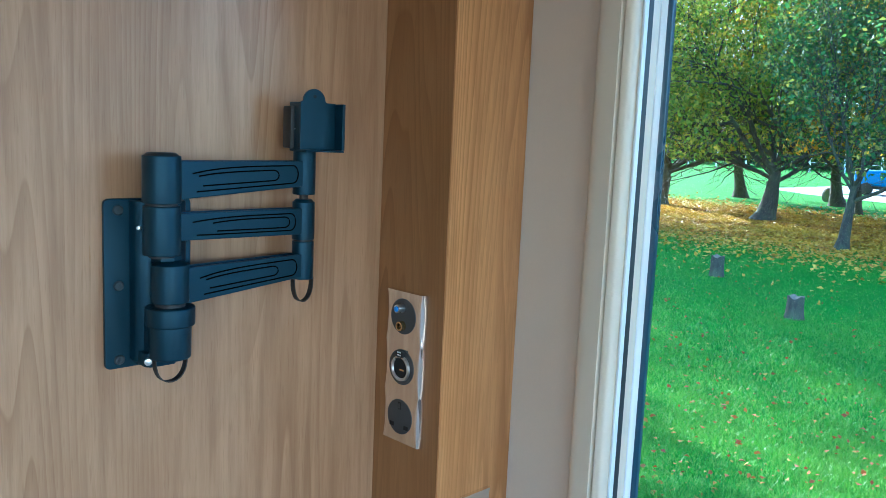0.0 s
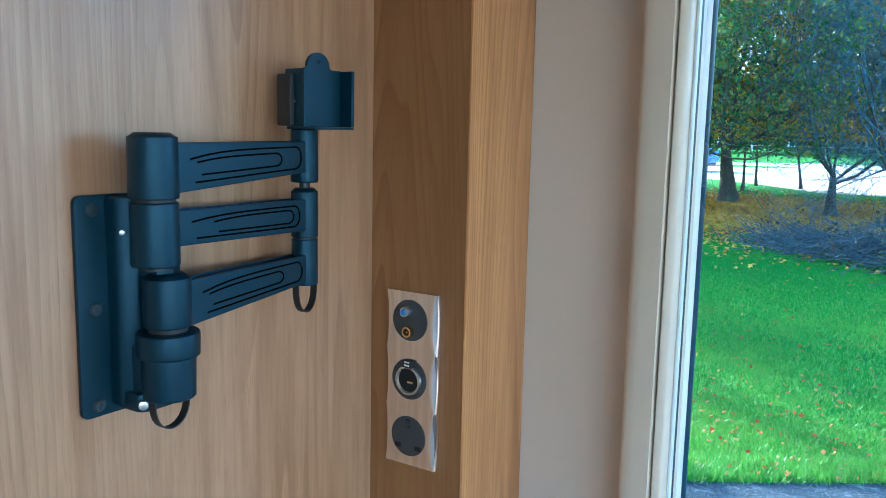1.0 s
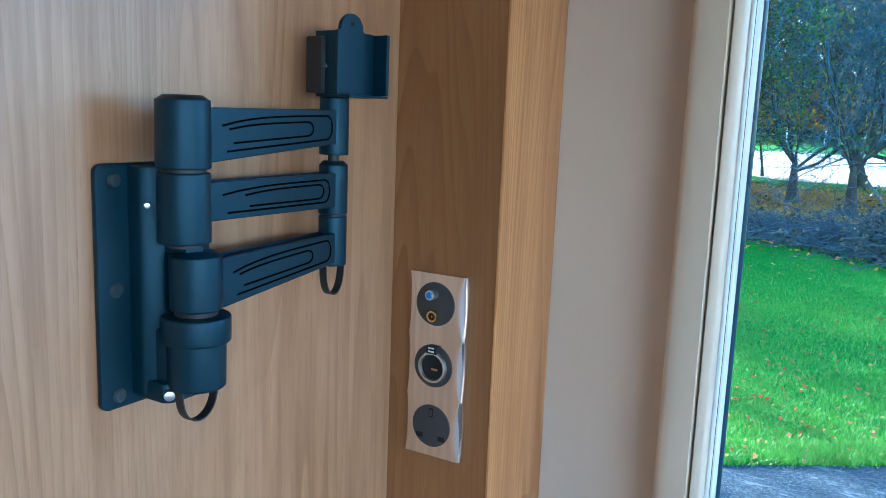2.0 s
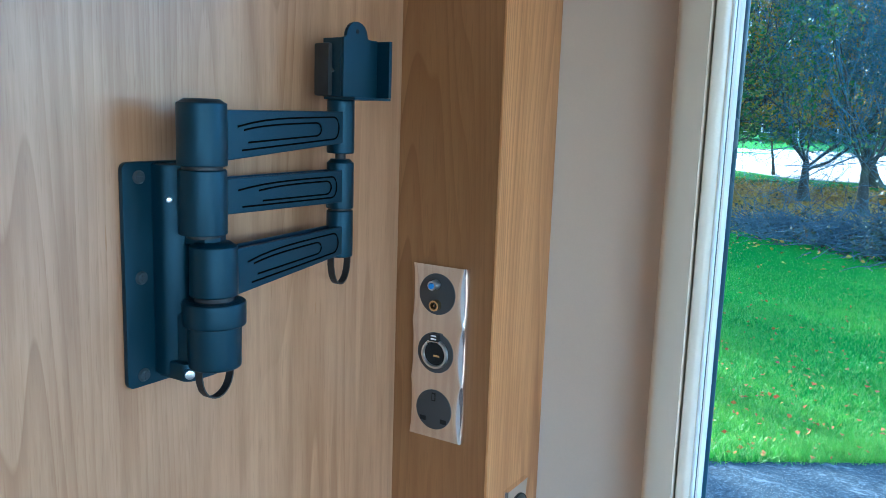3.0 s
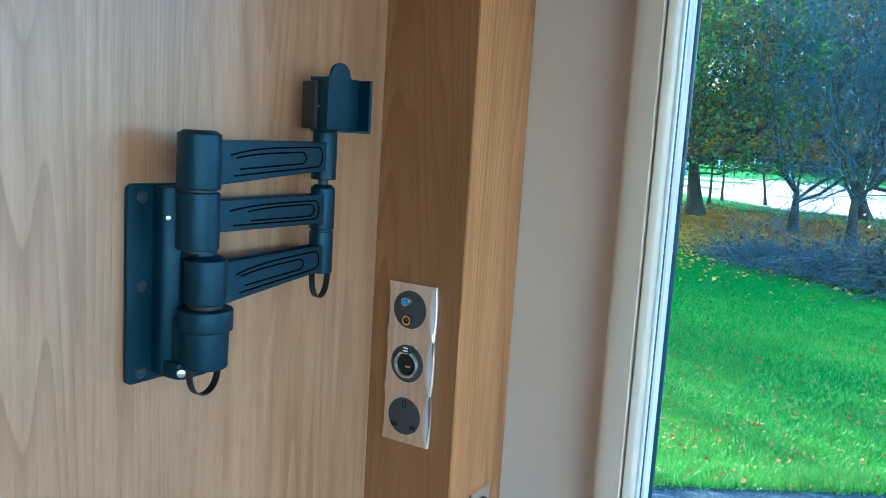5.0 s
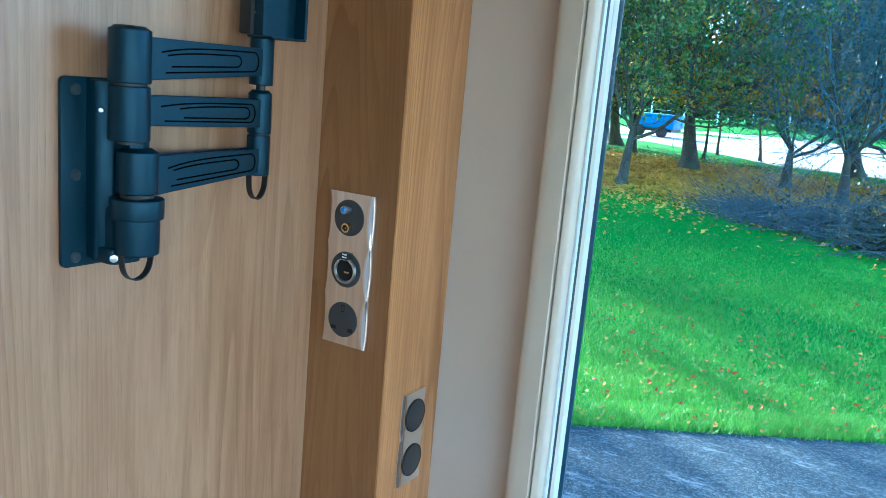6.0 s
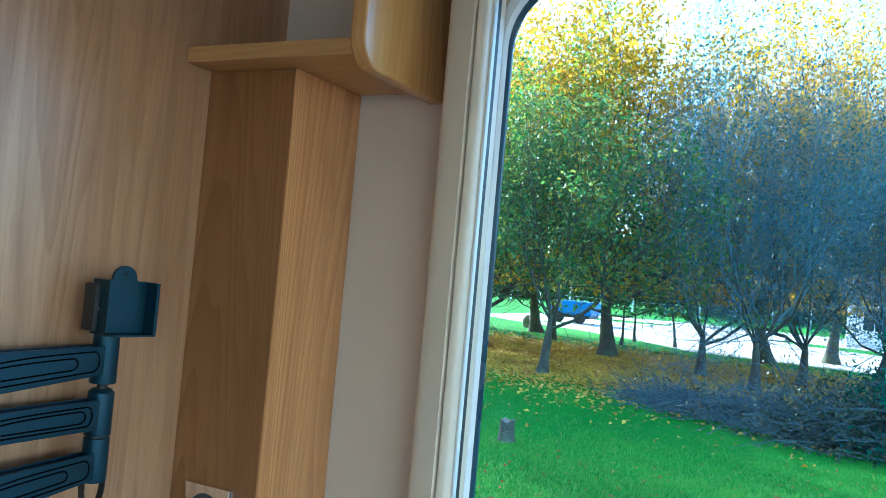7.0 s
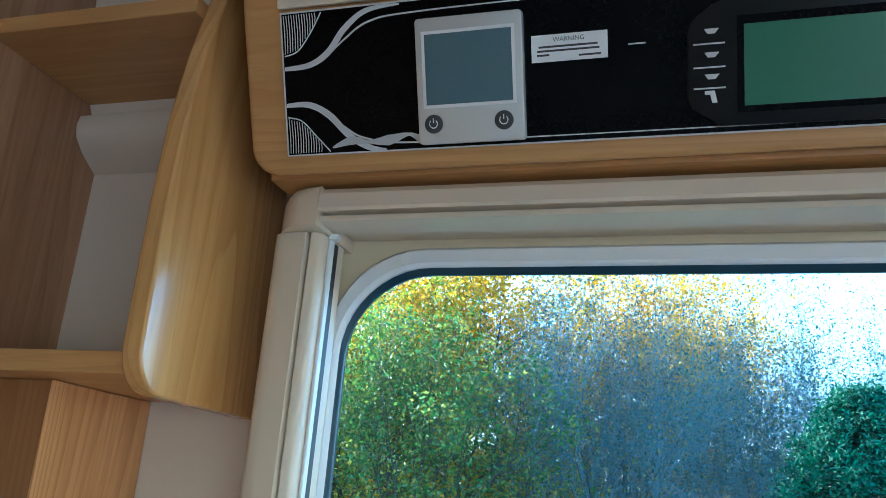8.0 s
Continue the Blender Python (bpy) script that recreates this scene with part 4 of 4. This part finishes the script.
me = ground_sheet()
me.materials.append(GRASS)
tagged(new("ground", me), "broad mown green park lawn in autumn", "lawn", kind="structure")
road_line = [(-60, ROAD_A - 60 * ROAD_K), (40, ROAD_A + 40 * ROAD_K), (60, -20), (-40, -60)]
structure("road", extrude(road_line, lambda u, v, w: (u, v, w), Z_G - 0.05, Z_G + 0.006), ASPHALT, "worn dark asphalt road along the lawn", "road")
structure("pavement", extrude([(-17.5, 41.0), (-14.4, 38.0), (-10.3, 36.0), (-7.2, 33.6), (-4.2, 29.9), (-1, 29.8), (10, 28), (60, 24), (60, 62), (-10, 63), (-17.5, 56)], lambda u, v, w: (u, v, w), Z_G - 0.05, Z_G + 0.02), CONCRETE, "pale sunlit concrete hardstanding beyond the trees", "hardstanding")


def scatter(name, centres, size, rng, flat=0.0, slim=0.5):
    """Small pointed leaf shapes, four corners each, at the centres; flat: 1 lies on the ground."""
    n = len(centres)
    a = rng.normal(size=(n, 3))
    a[:, 2] *= 1 - flat
    a /= np.linalg.norm(a, axis=1)[:, None] + 1e-9
    b = rng.normal(size=(n, 3))
    b[:, 2] *= 1 - flat
    b -= a * (a * b).sum(1)[:, None]
    b /= np.linalg.norm(b, axis=1)[:, None] + 1e-9
    s = size * rng.uniform(0.6, 1.35, n)[:, None]
    lift = np.cross(a, b) * s * 0.18
    c = np.asarray(centres)
    v = np.stack([c - a * s * 0.5, c + b * s * slim * 0.5 + lift, c + a * s * 0.5, c - b * s * slim * 0.5 + lift], 1).reshape(-1, 3)
    return quick_mesh(name, v, np.arange(4 * n), np.full(n, 4))


class Wood:
    """Collects the tapered limbs of one tree."""

    def __init__(self):
        self.v, self.l, self.s, self.tips, self.count = [], [], [], [], 0
        self.twigs = None

    def limb(self, pts, radii, n):
        pts = np.asarray(pts)
        d = np.gradient(pts, axis=0)
        d /= np.linalg.norm(d, axis=1)[:, None] + 1e-9
        ref = np.array([0.31, 0.87, 0.12])
        s = np.cross(d, ref)
        s /= np.linalg.norm(s, axis=1)[:, None] + 1e-9
        u = np.cross(s, d)
        t = np.arange(n) * 2 * np.pi / n
        rings = pts[:, None] + np.asarray(radii)[:, None, None] * (np.cos(t)[None, :, None] * s[:, None] + np.sin(t)[None, :, None] * u[:, None])
        base = self.count
        self.v.append(rings.reshape(-1, 3))
        self.count += len(pts) * n
        for i in range(len(pts) - 1):
            for k in range(n):
                self.l += [base + i * n + k, base + i * n + (k + 1) % n, base + (i + 1) * n + (k + 1) % n, base + (i + 1) * n + k]
                self.s.append(4)

    def mesh(self, name):
        return quick_mesh(name, np.concatenate(self.v), self.l, self.s, True)


def grow(wd, rng, p, d, length, r, level, spec):
    """One limb and, from it, the next level's; the last level's points carry the leaves."""
    steps = 5 if level < 2 else 3
    pts, radii = [np.array(p)], [r]
    d = np.array(d, float)
    for i in range(steps):
        d = d + rng.normal(size=3) * spec["wander"] * (0.5 + 0.5 * level) + np.array([0, 0, spec["lift"]]) * (0.3 + 0.35 * level)
        d /= np.linalg.norm(d)
        pts.append(pts[-1] + d * length / steps)
        radii.append(r * (1 - (0.55 if level < spec["levels"] else 0.8) * (i + 1) / steps))
    if level == 0:
        radii[0] *= 1.35
    (wd.twigs if level > 1 else wd).limb(pts, radii, 10 if level == 0 else 6 if level == 1 else 4 if level == 2 else 3)
    if level >= spec["levels"] - 1:
        wd.tips += [pts[k] for k in range(1, steps + 1)]
    if level >= spec["levels"]:
        return
    kids = spec["kids"][level]
    for k in range(kids):
        f = spec["from"] + (1 - spec["from"]) * (k + rng.uniform(0.2, 1.0)) / kids if level else 0.72 + 0.28 * (k + 1) / kids
        f = min(f, 1.0)
        i = min(int(f * steps), steps - 1)
        q = pts[i] + (pts[i + 1] - pts[i]) * (f * steps - i)
        axis = pts[i + 1] - pts[i]
        axis /= np.linalg.norm(axis)
        if level == 0:
            ang = 2 * np.pi * (k + rng.uniform(-0.25, 0.25)) / kids
            side = np.array([np.cos(ang), np.sin(ang), 0])
        else:
            side = rng.normal(size=3)
            side -= axis * side.dot(axis)
            side /= np.linalg.norm(side) + 1e-9
        open_ = spec["open"][level] * rng.uniform(0.7, 1.25)
        nd = axis * math.cos(open_) + side * math.sin(open_)
        rr = max(0.0045, np.interp(f * steps, range(steps + 1), radii) * rng.uniform(0.85, 1.15) * spec["thin"])
        grow(wd, rng, q, nd, spec["len"][level + 1] * rng.uniform(0.7, 1.2), rr, level + 1, spec)


def tree(at, spec, seed, label, group="park trees", name="tree"):
    rng = np.random.default_rng(seed)
    e = thing(name, (at[0], at[1], Z_G), label, "tree", group)
    wd = Wood()
    wd.twigs = Wood()
    grow(wd, rng, (0, 0, -0.05), (rng.normal() * 0.05, rng.normal() * 0.05, 1), spec["len"][0], spec["girth"], 0, spec)
    # bring the grown tree to its height and spread, leaving the girth of the trunk
    tips = np.array(wd.tips)
    stem, fork = spec["len"][0], spec["fork"]
    tall, wide = (spec["top"] - fork) / (np.percentile(tips[:, 2], 97) - stem), spec["wide"] / np.percentile(np.hypot(tips[:, 0], tips[:, 1]), 95)

    def fitted(p):
        z = p[:, 2:]
        z = np.where(z < stem, z * fork / stem, fork + (z - stem) * tall)
        return np.concatenate([p[:, :2] * (1 + (wide - 1) * np.clip(z / 2.5, 0, 1)), z], 1)

    tips = fitted(tips)
    for limbs, piece, skin in ((wd, "trunk", BARK), (wd.twigs, "twigs", spec["bark"])):
        limbs.v = [fitted(p) for p in limbs.v]
        me = limbs.mesh(piece)
        me.materials.append(skin)
        new(piece, me).parent = e
    if spec["leaves"]:
        tips = tips[rng.uniform(size=len(tips)) < spec["clump"]]
        pick = tips[rng.integers(0, len(tips), spec["leaves"])] + rng.normal(size=(spec["leaves"], 3)) * spec["spread"]
        pick = pick[pick[:, 2] > spec["clear"]]
        lm = scatter("crown", pick, spec["leaf"], rng, 0.0, 0.55)
        lm.materials.append(spec["mat"])
        c = new("crown", lm)
        c.parent = e
        tagged(c, kind="stuff")
    return e


YOUNG = dict(levels=4, kids=(6, 6, 6, 5), len=(1.55, 2.6, 1.7, 1.0, 0.6), open=(0.95, 0.8, 0.85, 0.8), girth=0.13, wander=0.13, lift=0.03, bark=BARK,
             leaves=14000, leaf=0.10, spread=0.12, mat=LEAF_GREEN, thin=0.58, clump=0.5, clear=1.5, fork=1.35, top=6.1, wide=3.2)
YOUNG["from"] = 0.25
BROAD = dict(YOUNG, len=(2.6, 4.4, 3.0, 1.7, 0.9), girth=0.30, leaves=26000, leaf=0.13, spread=0.3, mat=LEAF_LIME, kids=(8, 7, 6, 4), clear=1.6, fork=1.45, top=8.6, wide=4.6)
TWIGGY = dict(YOUNG, kids=(7, 6, 8, 6), len=(1.35, 3.6, 2.7, 1.7, 1.1), open=(1.0, 0.85, 0.75, 0.7), girth=0.16, wander=0.16, lift=0.09, bark=BARK_BLUE,
              leaves=6000, leaf=0.08, spread=0.16, mat=LEAF_BLUE, thin=0.50, clear=1.4, fork=1.15, top=7.9, wide=3.1)
TWIGGY["from"] = 0.15
GOLDEN = dict(YOUNG, len=(2.8, 5.3, 3.8, 2.2, 1.2), open=(1.0, 0.85, 0.85, 0.8), girth=0.28, leaves=27000, leaf=0.155, spread=0.20, mat=LEAF_YELLOW, kids=(10, 7, 6, 4),
              lift=0.06, clump=0.45, clear=1.8, fork=2.1, top=10.6, wide=4.8)
SAPLING = dict(YOUNG, levels=2, kids=(4, 4), len=(2.4, 1.2, 0.8), girth=0.06, leaves=700, leaf=0.10, spread=0.25, mat=LEAF_DARK, fork=2.2, top=4.0, wide=1.0)

GREEN_LABEL, TWIG_LABEL = "young park tree with thinning green and yellow leaves", "bushy park tree with dense bluish-grey twigs"
DARK_LABEL, GOLD_LABEL = "broad park tree with yellow-green leaves", "tall tree with golden autumn leaves"
green = tree((-5.25, 16.6), YOUNG, 11, GREEN_LABEL)
dark = tree((-13.5, 23.5), BROAD, 13, DARK_LABEL)
twig_a = tree((-2.5, 20.8), TWIGGY, 14, TWIG_LABEL)
twig_b = tree((-1.05, 18.6), TWIGGY, 15, TWIG_LABEL)
gold_a = tree((-5.55, 23.3), GOLDEN, 21, GOLD_LABEL, "golden trees")
gold_b = tree((-1.6, 28.5), dict(GOLDEN, top=10.9, wide=5.2), 22, GOLD_LABEL, "golden trees")
# copies left of x = -16: unseen trees added to shade the lawn
for src, x, y, turn in ((dark, -9.05, 21.4, 70), (twig_b, -0.25, 21.3, 140), (twig_a, 2.3, 20.2, 200), (twig_b, 4.3, 20.6, 260), (twig_a, 1.4, 23.5, 80),
                        (green, -8.6, 27.5, 200), (gold_a, -10.5, 31.0, 120), (gold_a, 0.3, 32.5, 150), (gold_b, -14.5, 31.5, 60),
                        (dark, -19.0, 19.0, 160), (gold_b, -24.0, 21.0, 330), (dark, -20.0, 11.5, 20), (gold_b, -17.0, 6.0, 200),
                        (twig_a, 7.6, 21.5, 300), (twig_b, 3.3, 23.0, 30), (twig_a, 5.4, 23.6, 170), (gold_a, -28.0, 14.0, 90)):
    copy_thing(src, pose(x, y, Z_G, 0, 0, turn) @ Matrix.Scale(0.93 if x > 2 else 1.0, 4))
for i, (x, y) in enumerate(((-5.05, 31.4), (-6.8, 32.2), (-6.5, 28.8))):
    tree((x, y), SAPLING, 40 + i, "thin young sapling with few leaves", "saplings", "sapling")


# ---- lawn cover ----
def fan(rng, n, near, far, az0=-34.0, az1=11.0):
    """Places on the lawn, thinning out with the distance from the window."""
    r = 1 / rng.uniform(1 / far, 1 / near, n)
    a = np.radians(rng.uniform(az0, az1, n))
    x, y = 0.5 + r * np.sin(a), -0.5 + r * np.cos(a)
    keep = y > ROAD_A + ROAD_K * x + rng.normal(size=n) * 0.03
    return x[keep], y[keep], r[keep]


def blades(seed, n):
    rng = np.random.default_rng(seed)
    x, y, r = fan(rng, n, 3.6, 26.0)
    m = len(x)
    h = rng.uniform(0.018, 0.050, m) * (0.75 + 0.03 * r)
    edge = (y - ROAD_A - ROAD_K * x) < 0.35
    h *= np.where(edge, 1.7, 1.0)
    w = 0.0026 * (0.6 + 0.12 * r)
    t = rng.uniform(0, 2 * np.pi, m)
    lean = rng.normal(size=(m, 2)) * h[:, None] * 0.55
    z = np.full(m, Z_G - 0.004)
    base = np.stack([x, y, z], 1)
    off = np.stack([np.cos(t) * w, np.sin(t) * w, np.zeros(m)], 1)
    tip = base + np.stack([lean[:, 0], lean[:, 1], h], 1)
    v = np.stack([base - off, base + off, tip], 1).reshape(-1, 3)
    return quick_mesh("grass", v, np.arange(3 * m), np.full(m, 3))


me = blades(5, 420000)
me.materials.append(BLADE)
tagged(new("grass", me), "short green grass blades of the lawn", "grass", kind="stuff")
rng = np.random.default_rng(6)
x, y, r = fan(rng, 1700, 3.9, 24.0)
me = scatter("fallen_leaves", np.stack([x, y, np.full(len(x), Z_G + 0.035)], 1), 0.036, rng, 0.75, 0.7)
me.materials.append(LEAF_FALLEN)
tagged(new("fallen_leaves", me), "scattered red and orange fallen leaves on the lawn", "leaves", kind="stuff")
n = 100000
x, y = rng.uniform(-20, 6, n), 20.3 + rng.normal(size=n) * 2.9
me = scatter("leaf_carpet", np.stack([x, y, np.full(n, Z_G + 0.045)], 1), 0.085, rng, 0.7, 0.65)
me.materials.append(LEAF_CARPET)
tagged(new("leaf_carpet", me), "carpet of orange autumn leaves under the trees", "leaves", kind="stuff")


# ---- stumps ----
def stump(at, r, h, seed):
    rng = np.random.default_rng(seed)
    e = thing("tree_stump", (at[0], at[1], Z_G), "weathered sawn tree stump in the grass", "stump", "tree stumps")
    bm = bmesh.new()
    n, rows = 22, []
    wob = rng.normal(size=n) * 0.05
    for z, f in ((-0.05, 1.25), (0.03, 1.12), (0.10, 1.0), (h * 0.7, 0.97), (h, 0.95)):
        rows.append([bm.verts.new((r * f * (1 + wob[k]) * math.cos(2 * math.pi * k / n), r * f * (1 + wob[k]) * math.sin(2 * math.pi * k / n), z + (0.02 * math.sin(k) if z == h else 0))) for k in range(n)])
    for a, b in zip(rows, rows[1:]):
        for k in range(n):
            bm.faces.new((a[k], a[(k + 1) % n], b[(k + 1) % n], b[k]))
    bmesh.ops.translate(bm, verts=bm.verts, vec=base_of(e))
    part("bark", bm, BARK, e, "", True)
    top = bmesh.new()
    c = top.verts.new((0, 0, h + 0.004))
    rim_ = [top.verts.new((r * 0.95 * (1 + wob[k]) * math.cos(2 * math.pi * k / n), r * 0.95 * (1 + wob[k]) * math.sin(2 * math.pi * k / n), h + 0.02 * math.sin(k) + 0.001)) for k in range(n)]
    for k in range(n):
        top.faces.new((c, rim_[k], rim_[(k + 1) % n]))
    bmesh.ops.translate(top, verts=top.verts, vec=base_of(e))
    part("sawn_top", top, STUMP_TOP, e, "pale sawn top")


stump((-3.03, 8.90), 0.098, 0.26, 1)
stump((-5.06, 11.0), 0.105, 0.31, 2)


# ---- heap of cut branches ----
def brush_heap():
    rng = np.random.default_rng(9)
    e = thing("brush_pile", (-0.8, 13.2, Z_G), "long heap of cut grey branches with withered leaves", "brush pile")
    wd = Wood()
    tips = []
    for _ in range(1900):
        f = rng.uniform(0, 1)
        cx, cy, tall = -1.7 + 4.2 * f, 1.5 - 2.3 * min(1, f * 1.6) + 0.4 * f + rng.normal() * 0.4, 0.22 + 0.55 * f
        p = np.array([cx + rng.normal() * 0.35, cy + rng.normal() * 0.3, abs(rng.normal()) * tall * 0.45])
        d = rng.normal(size=3)
        d[2] = abs(d[2]) * 0.30 - 0.1
        d /= np.linalg.norm(d)
        length = rng.uniform(0.35, 1.2)
        pts = [p]
        for i in range(4):
            d = d + rng.normal(size=3) * 0.18
            d /= np.linalg.norm(d)
            q = pts[-1] + d * length / 4
            q[2] = max(0.02, q[2])
            pts.append(q)
        r = rng.uniform(0.004, 0.011)
        wd.limb(pts, [r, r * 0.85, r * 0.7, r * 0.5, r * 0.25], 4)
        if f > 0.66 or rng.uniform() < 0.08:
            tips += pts[1:]
    me = wd.mesh("branches")
    me.materials.append(BARK_DEAD)
    new("branches", me).parent = e
    tips = np.array(tips)
    pick = tips[rng.integers(0, len(tips), 9000)] + rng.normal(size=(9000, 3)) * 0.08
    pick[:, 2] = np.maximum(pick[:, 2], 0.03)
    lm = scatter("withered_leaves", pick, 0.07, rng, 0.0, 0.6)
    lm.materials.append(LEAF_DEAD)
    c = new("withered_leaves", lm)
    c.parent = e
    tagged(c, "brown withered leaves", kind="stuff")


brush_heap()


# ---- conifer ----
def conifer(at, height, spread, seed):
    rng = np.random.default_rng(seed)
    e = thing("fir_tree", (at[0], at[1], Z_G), "dense deep green fir tree with layered sprays", "tree")
    wd = Wood()
    wd.limb([np.array([0, 0, -0.05]), np.array([0, 0, height * 0.5]), np.array([0, 0, height])], [0.12, 0.08, 0.01], 8)
    spots = []
    for _ in range(520):
        f = rng.uniform(0.03, 0.98) ** 0.8
        a = rng.uniform(0, 2 * np.pi)
        reach = spread * (1 - f) ** 0.75 * rng.uniform(0.75, 1.1) + 0.12
        z = f * height
        pts = [np.array([np.cos(a) * reach * k, np.sin(a) * reach * k, z - 0.25 * reach * k * k + 0.18 * reach * k]) for k in (0, 0.4, 0.75, 1.0)]
        wd.limb(pts, [0.02, 0.014, 0.009, 0.003], 3)
        for k in np.linspace(0.35, 1.0, 12):
            b = pts[1] * (1 - k) + pts[3] * k
            spots += [b + rng.normal(size=3) * 0.09 for _ in range(10)]
    me = wd.mesh("trunk")
    me.materials.append(BARK)
    new("trunk", me).parent = e
    lm = scatter("needles", np.array(spots), 0.09, rng, 0.15, 0.35)
    lm.materials.append(LEAF_FIR)
    c = new("needles", lm)
    c.parent = e
    tagged(c, kind="stuff")


conifer((2.95, 12.9), 4.2, 2.5, 3)


# ---- far side of the park ----
def far_house(x0, x1, y, depth, tall):
    e = thing("white_building", ((x0 + x1) / 2, y, Z_G), "low white building with dark windows beyond the park", "building")
    part("wall", box(x0, x1, y, y + depth, Z_G - 0.1, Z_G + tall), RENDER_WHITE, e)
    part("roof", extrude([(y - 0.4, Z_G + tall), (y + depth + 0.4, Z_G + tall), (y + depth / 2, Z_G + tall + 1.5)], lambda u, v, w: (w, u, v), x0 - 0.4, x1 + 0.4), ROOF_TILE, e, "grey pitched roof")
    k = int((x1 - x0) / 2.4)
    for i in range(k):
        cx = x0 + (i + 0.5) * (x1 - x0) / k
        w = part("window", box(cx - 0.65, cx + 0.65, y - 0.05, y - 0.005, Z_G + 0.9, Z_G + 2.2), RENDER_WHITE, e)
        part("window_pane", box(cx - 0.55, cx - 0.04, y - 0.07, y - 0.052, Z_G + 1.0, Z_G + 2.1), DARK_PANE, w, "dark glass")
        part("window_pane", box(cx + 0.04, cx + 0.55, y - 0.07, y - 0.052, Z_G + 1.0, Z_G + 2.1), DARK_PANE, w, "dark glass")


far_house(0.8, 17.0, 50.0, 7.0, 2.7)
fence = thing("park_fence", (-20.0, 80.0, Z_G), "pale post and rail fence beyond the park", "fence")
for i in range(16):
    x = -50.0 + 3.2 * i
    part("post", box(x - 0.06, x + 0.06, 79.9, 80.1, Z_G, Z_G + 1.9), RENDER_WHITE, fence)
for z in (1.0,):
    part("rail", box(-50.2, -1.8, 79.82, 79.895, Z_G + z, Z_G + z + 0.03), RENDER_WHITE, fence)
van = thing("blue_trailer", (-12.6, 43.0, Z_G), "blue covered trailer parked beyond the trees", "trailer")
part("cover", box(-13.8, -11.4, 42.0, 44.0, Z_G + 0.45, Z_G + 1.2, 0.12, 3), BLUE_PAINT, van, "", True)
for x in (-13.2, -12.0):
    part("wheel", rod((x, 41.95, Z_G + 0.3), (x, 42.2, Z_G + 0.3), 0.3, 0.3, 20, 0.03), BLACK_PLASTIC, van, "dark wheel", True)
part("chassis", box(-13.7, -11.5, 42.05, 43.95, Z_G + 0.3, Z_G + 0.455), BLACK_PLASTIC, van)
stone = thing("boulder", (-11.8, 33.4, Z_G), "dark upright stone on the lawn", "stone")
bm = bmesh.new()
bmesh.ops.create_icosphere(bm, subdivisions=2, radius=0.5)
for v in bm.verts:
    v.co += Vector(noise.noise_vector(v.co * 2.2)) * 0.12
    v.co = Vector((v.co.x * 0.42, v.co.y * 0.4, v.co.z * 0.62 + 0.24))
bmesh.ops.translate(bm, verts=bm.verts, vec=base_of(stone))
part("rock", bm, STONE, stone)


def woods():
    """A far belt of trees that closes the view: uneven tops, many leaf clumps."""
    rng = np.random.default_rng(31)
    n = 60000
    x = rng.uniform(-95, 60, n)
    top = 7.5 + 2.5 * np.sin(x * 0.21) + 1.6 * np.sin(x * 0.63 + 1) + rng.normal(size=n) * 0.5
    y = 104 + 6 * np.sin(x * 0.05) + rng.normal(size=n) * 2.5
    z = Z_G + top * rng.uniform(0.02, 1, n) ** 0.8
    me = scatter("woods", np.stack([x, y, z], 1), 0.85, rng, 0.0, 0.7)
    me.materials.append(LEAF_DARK)
    tagged(new("woods", me), "distant belt of dark trees", "trees", kind="stuff")


woods()
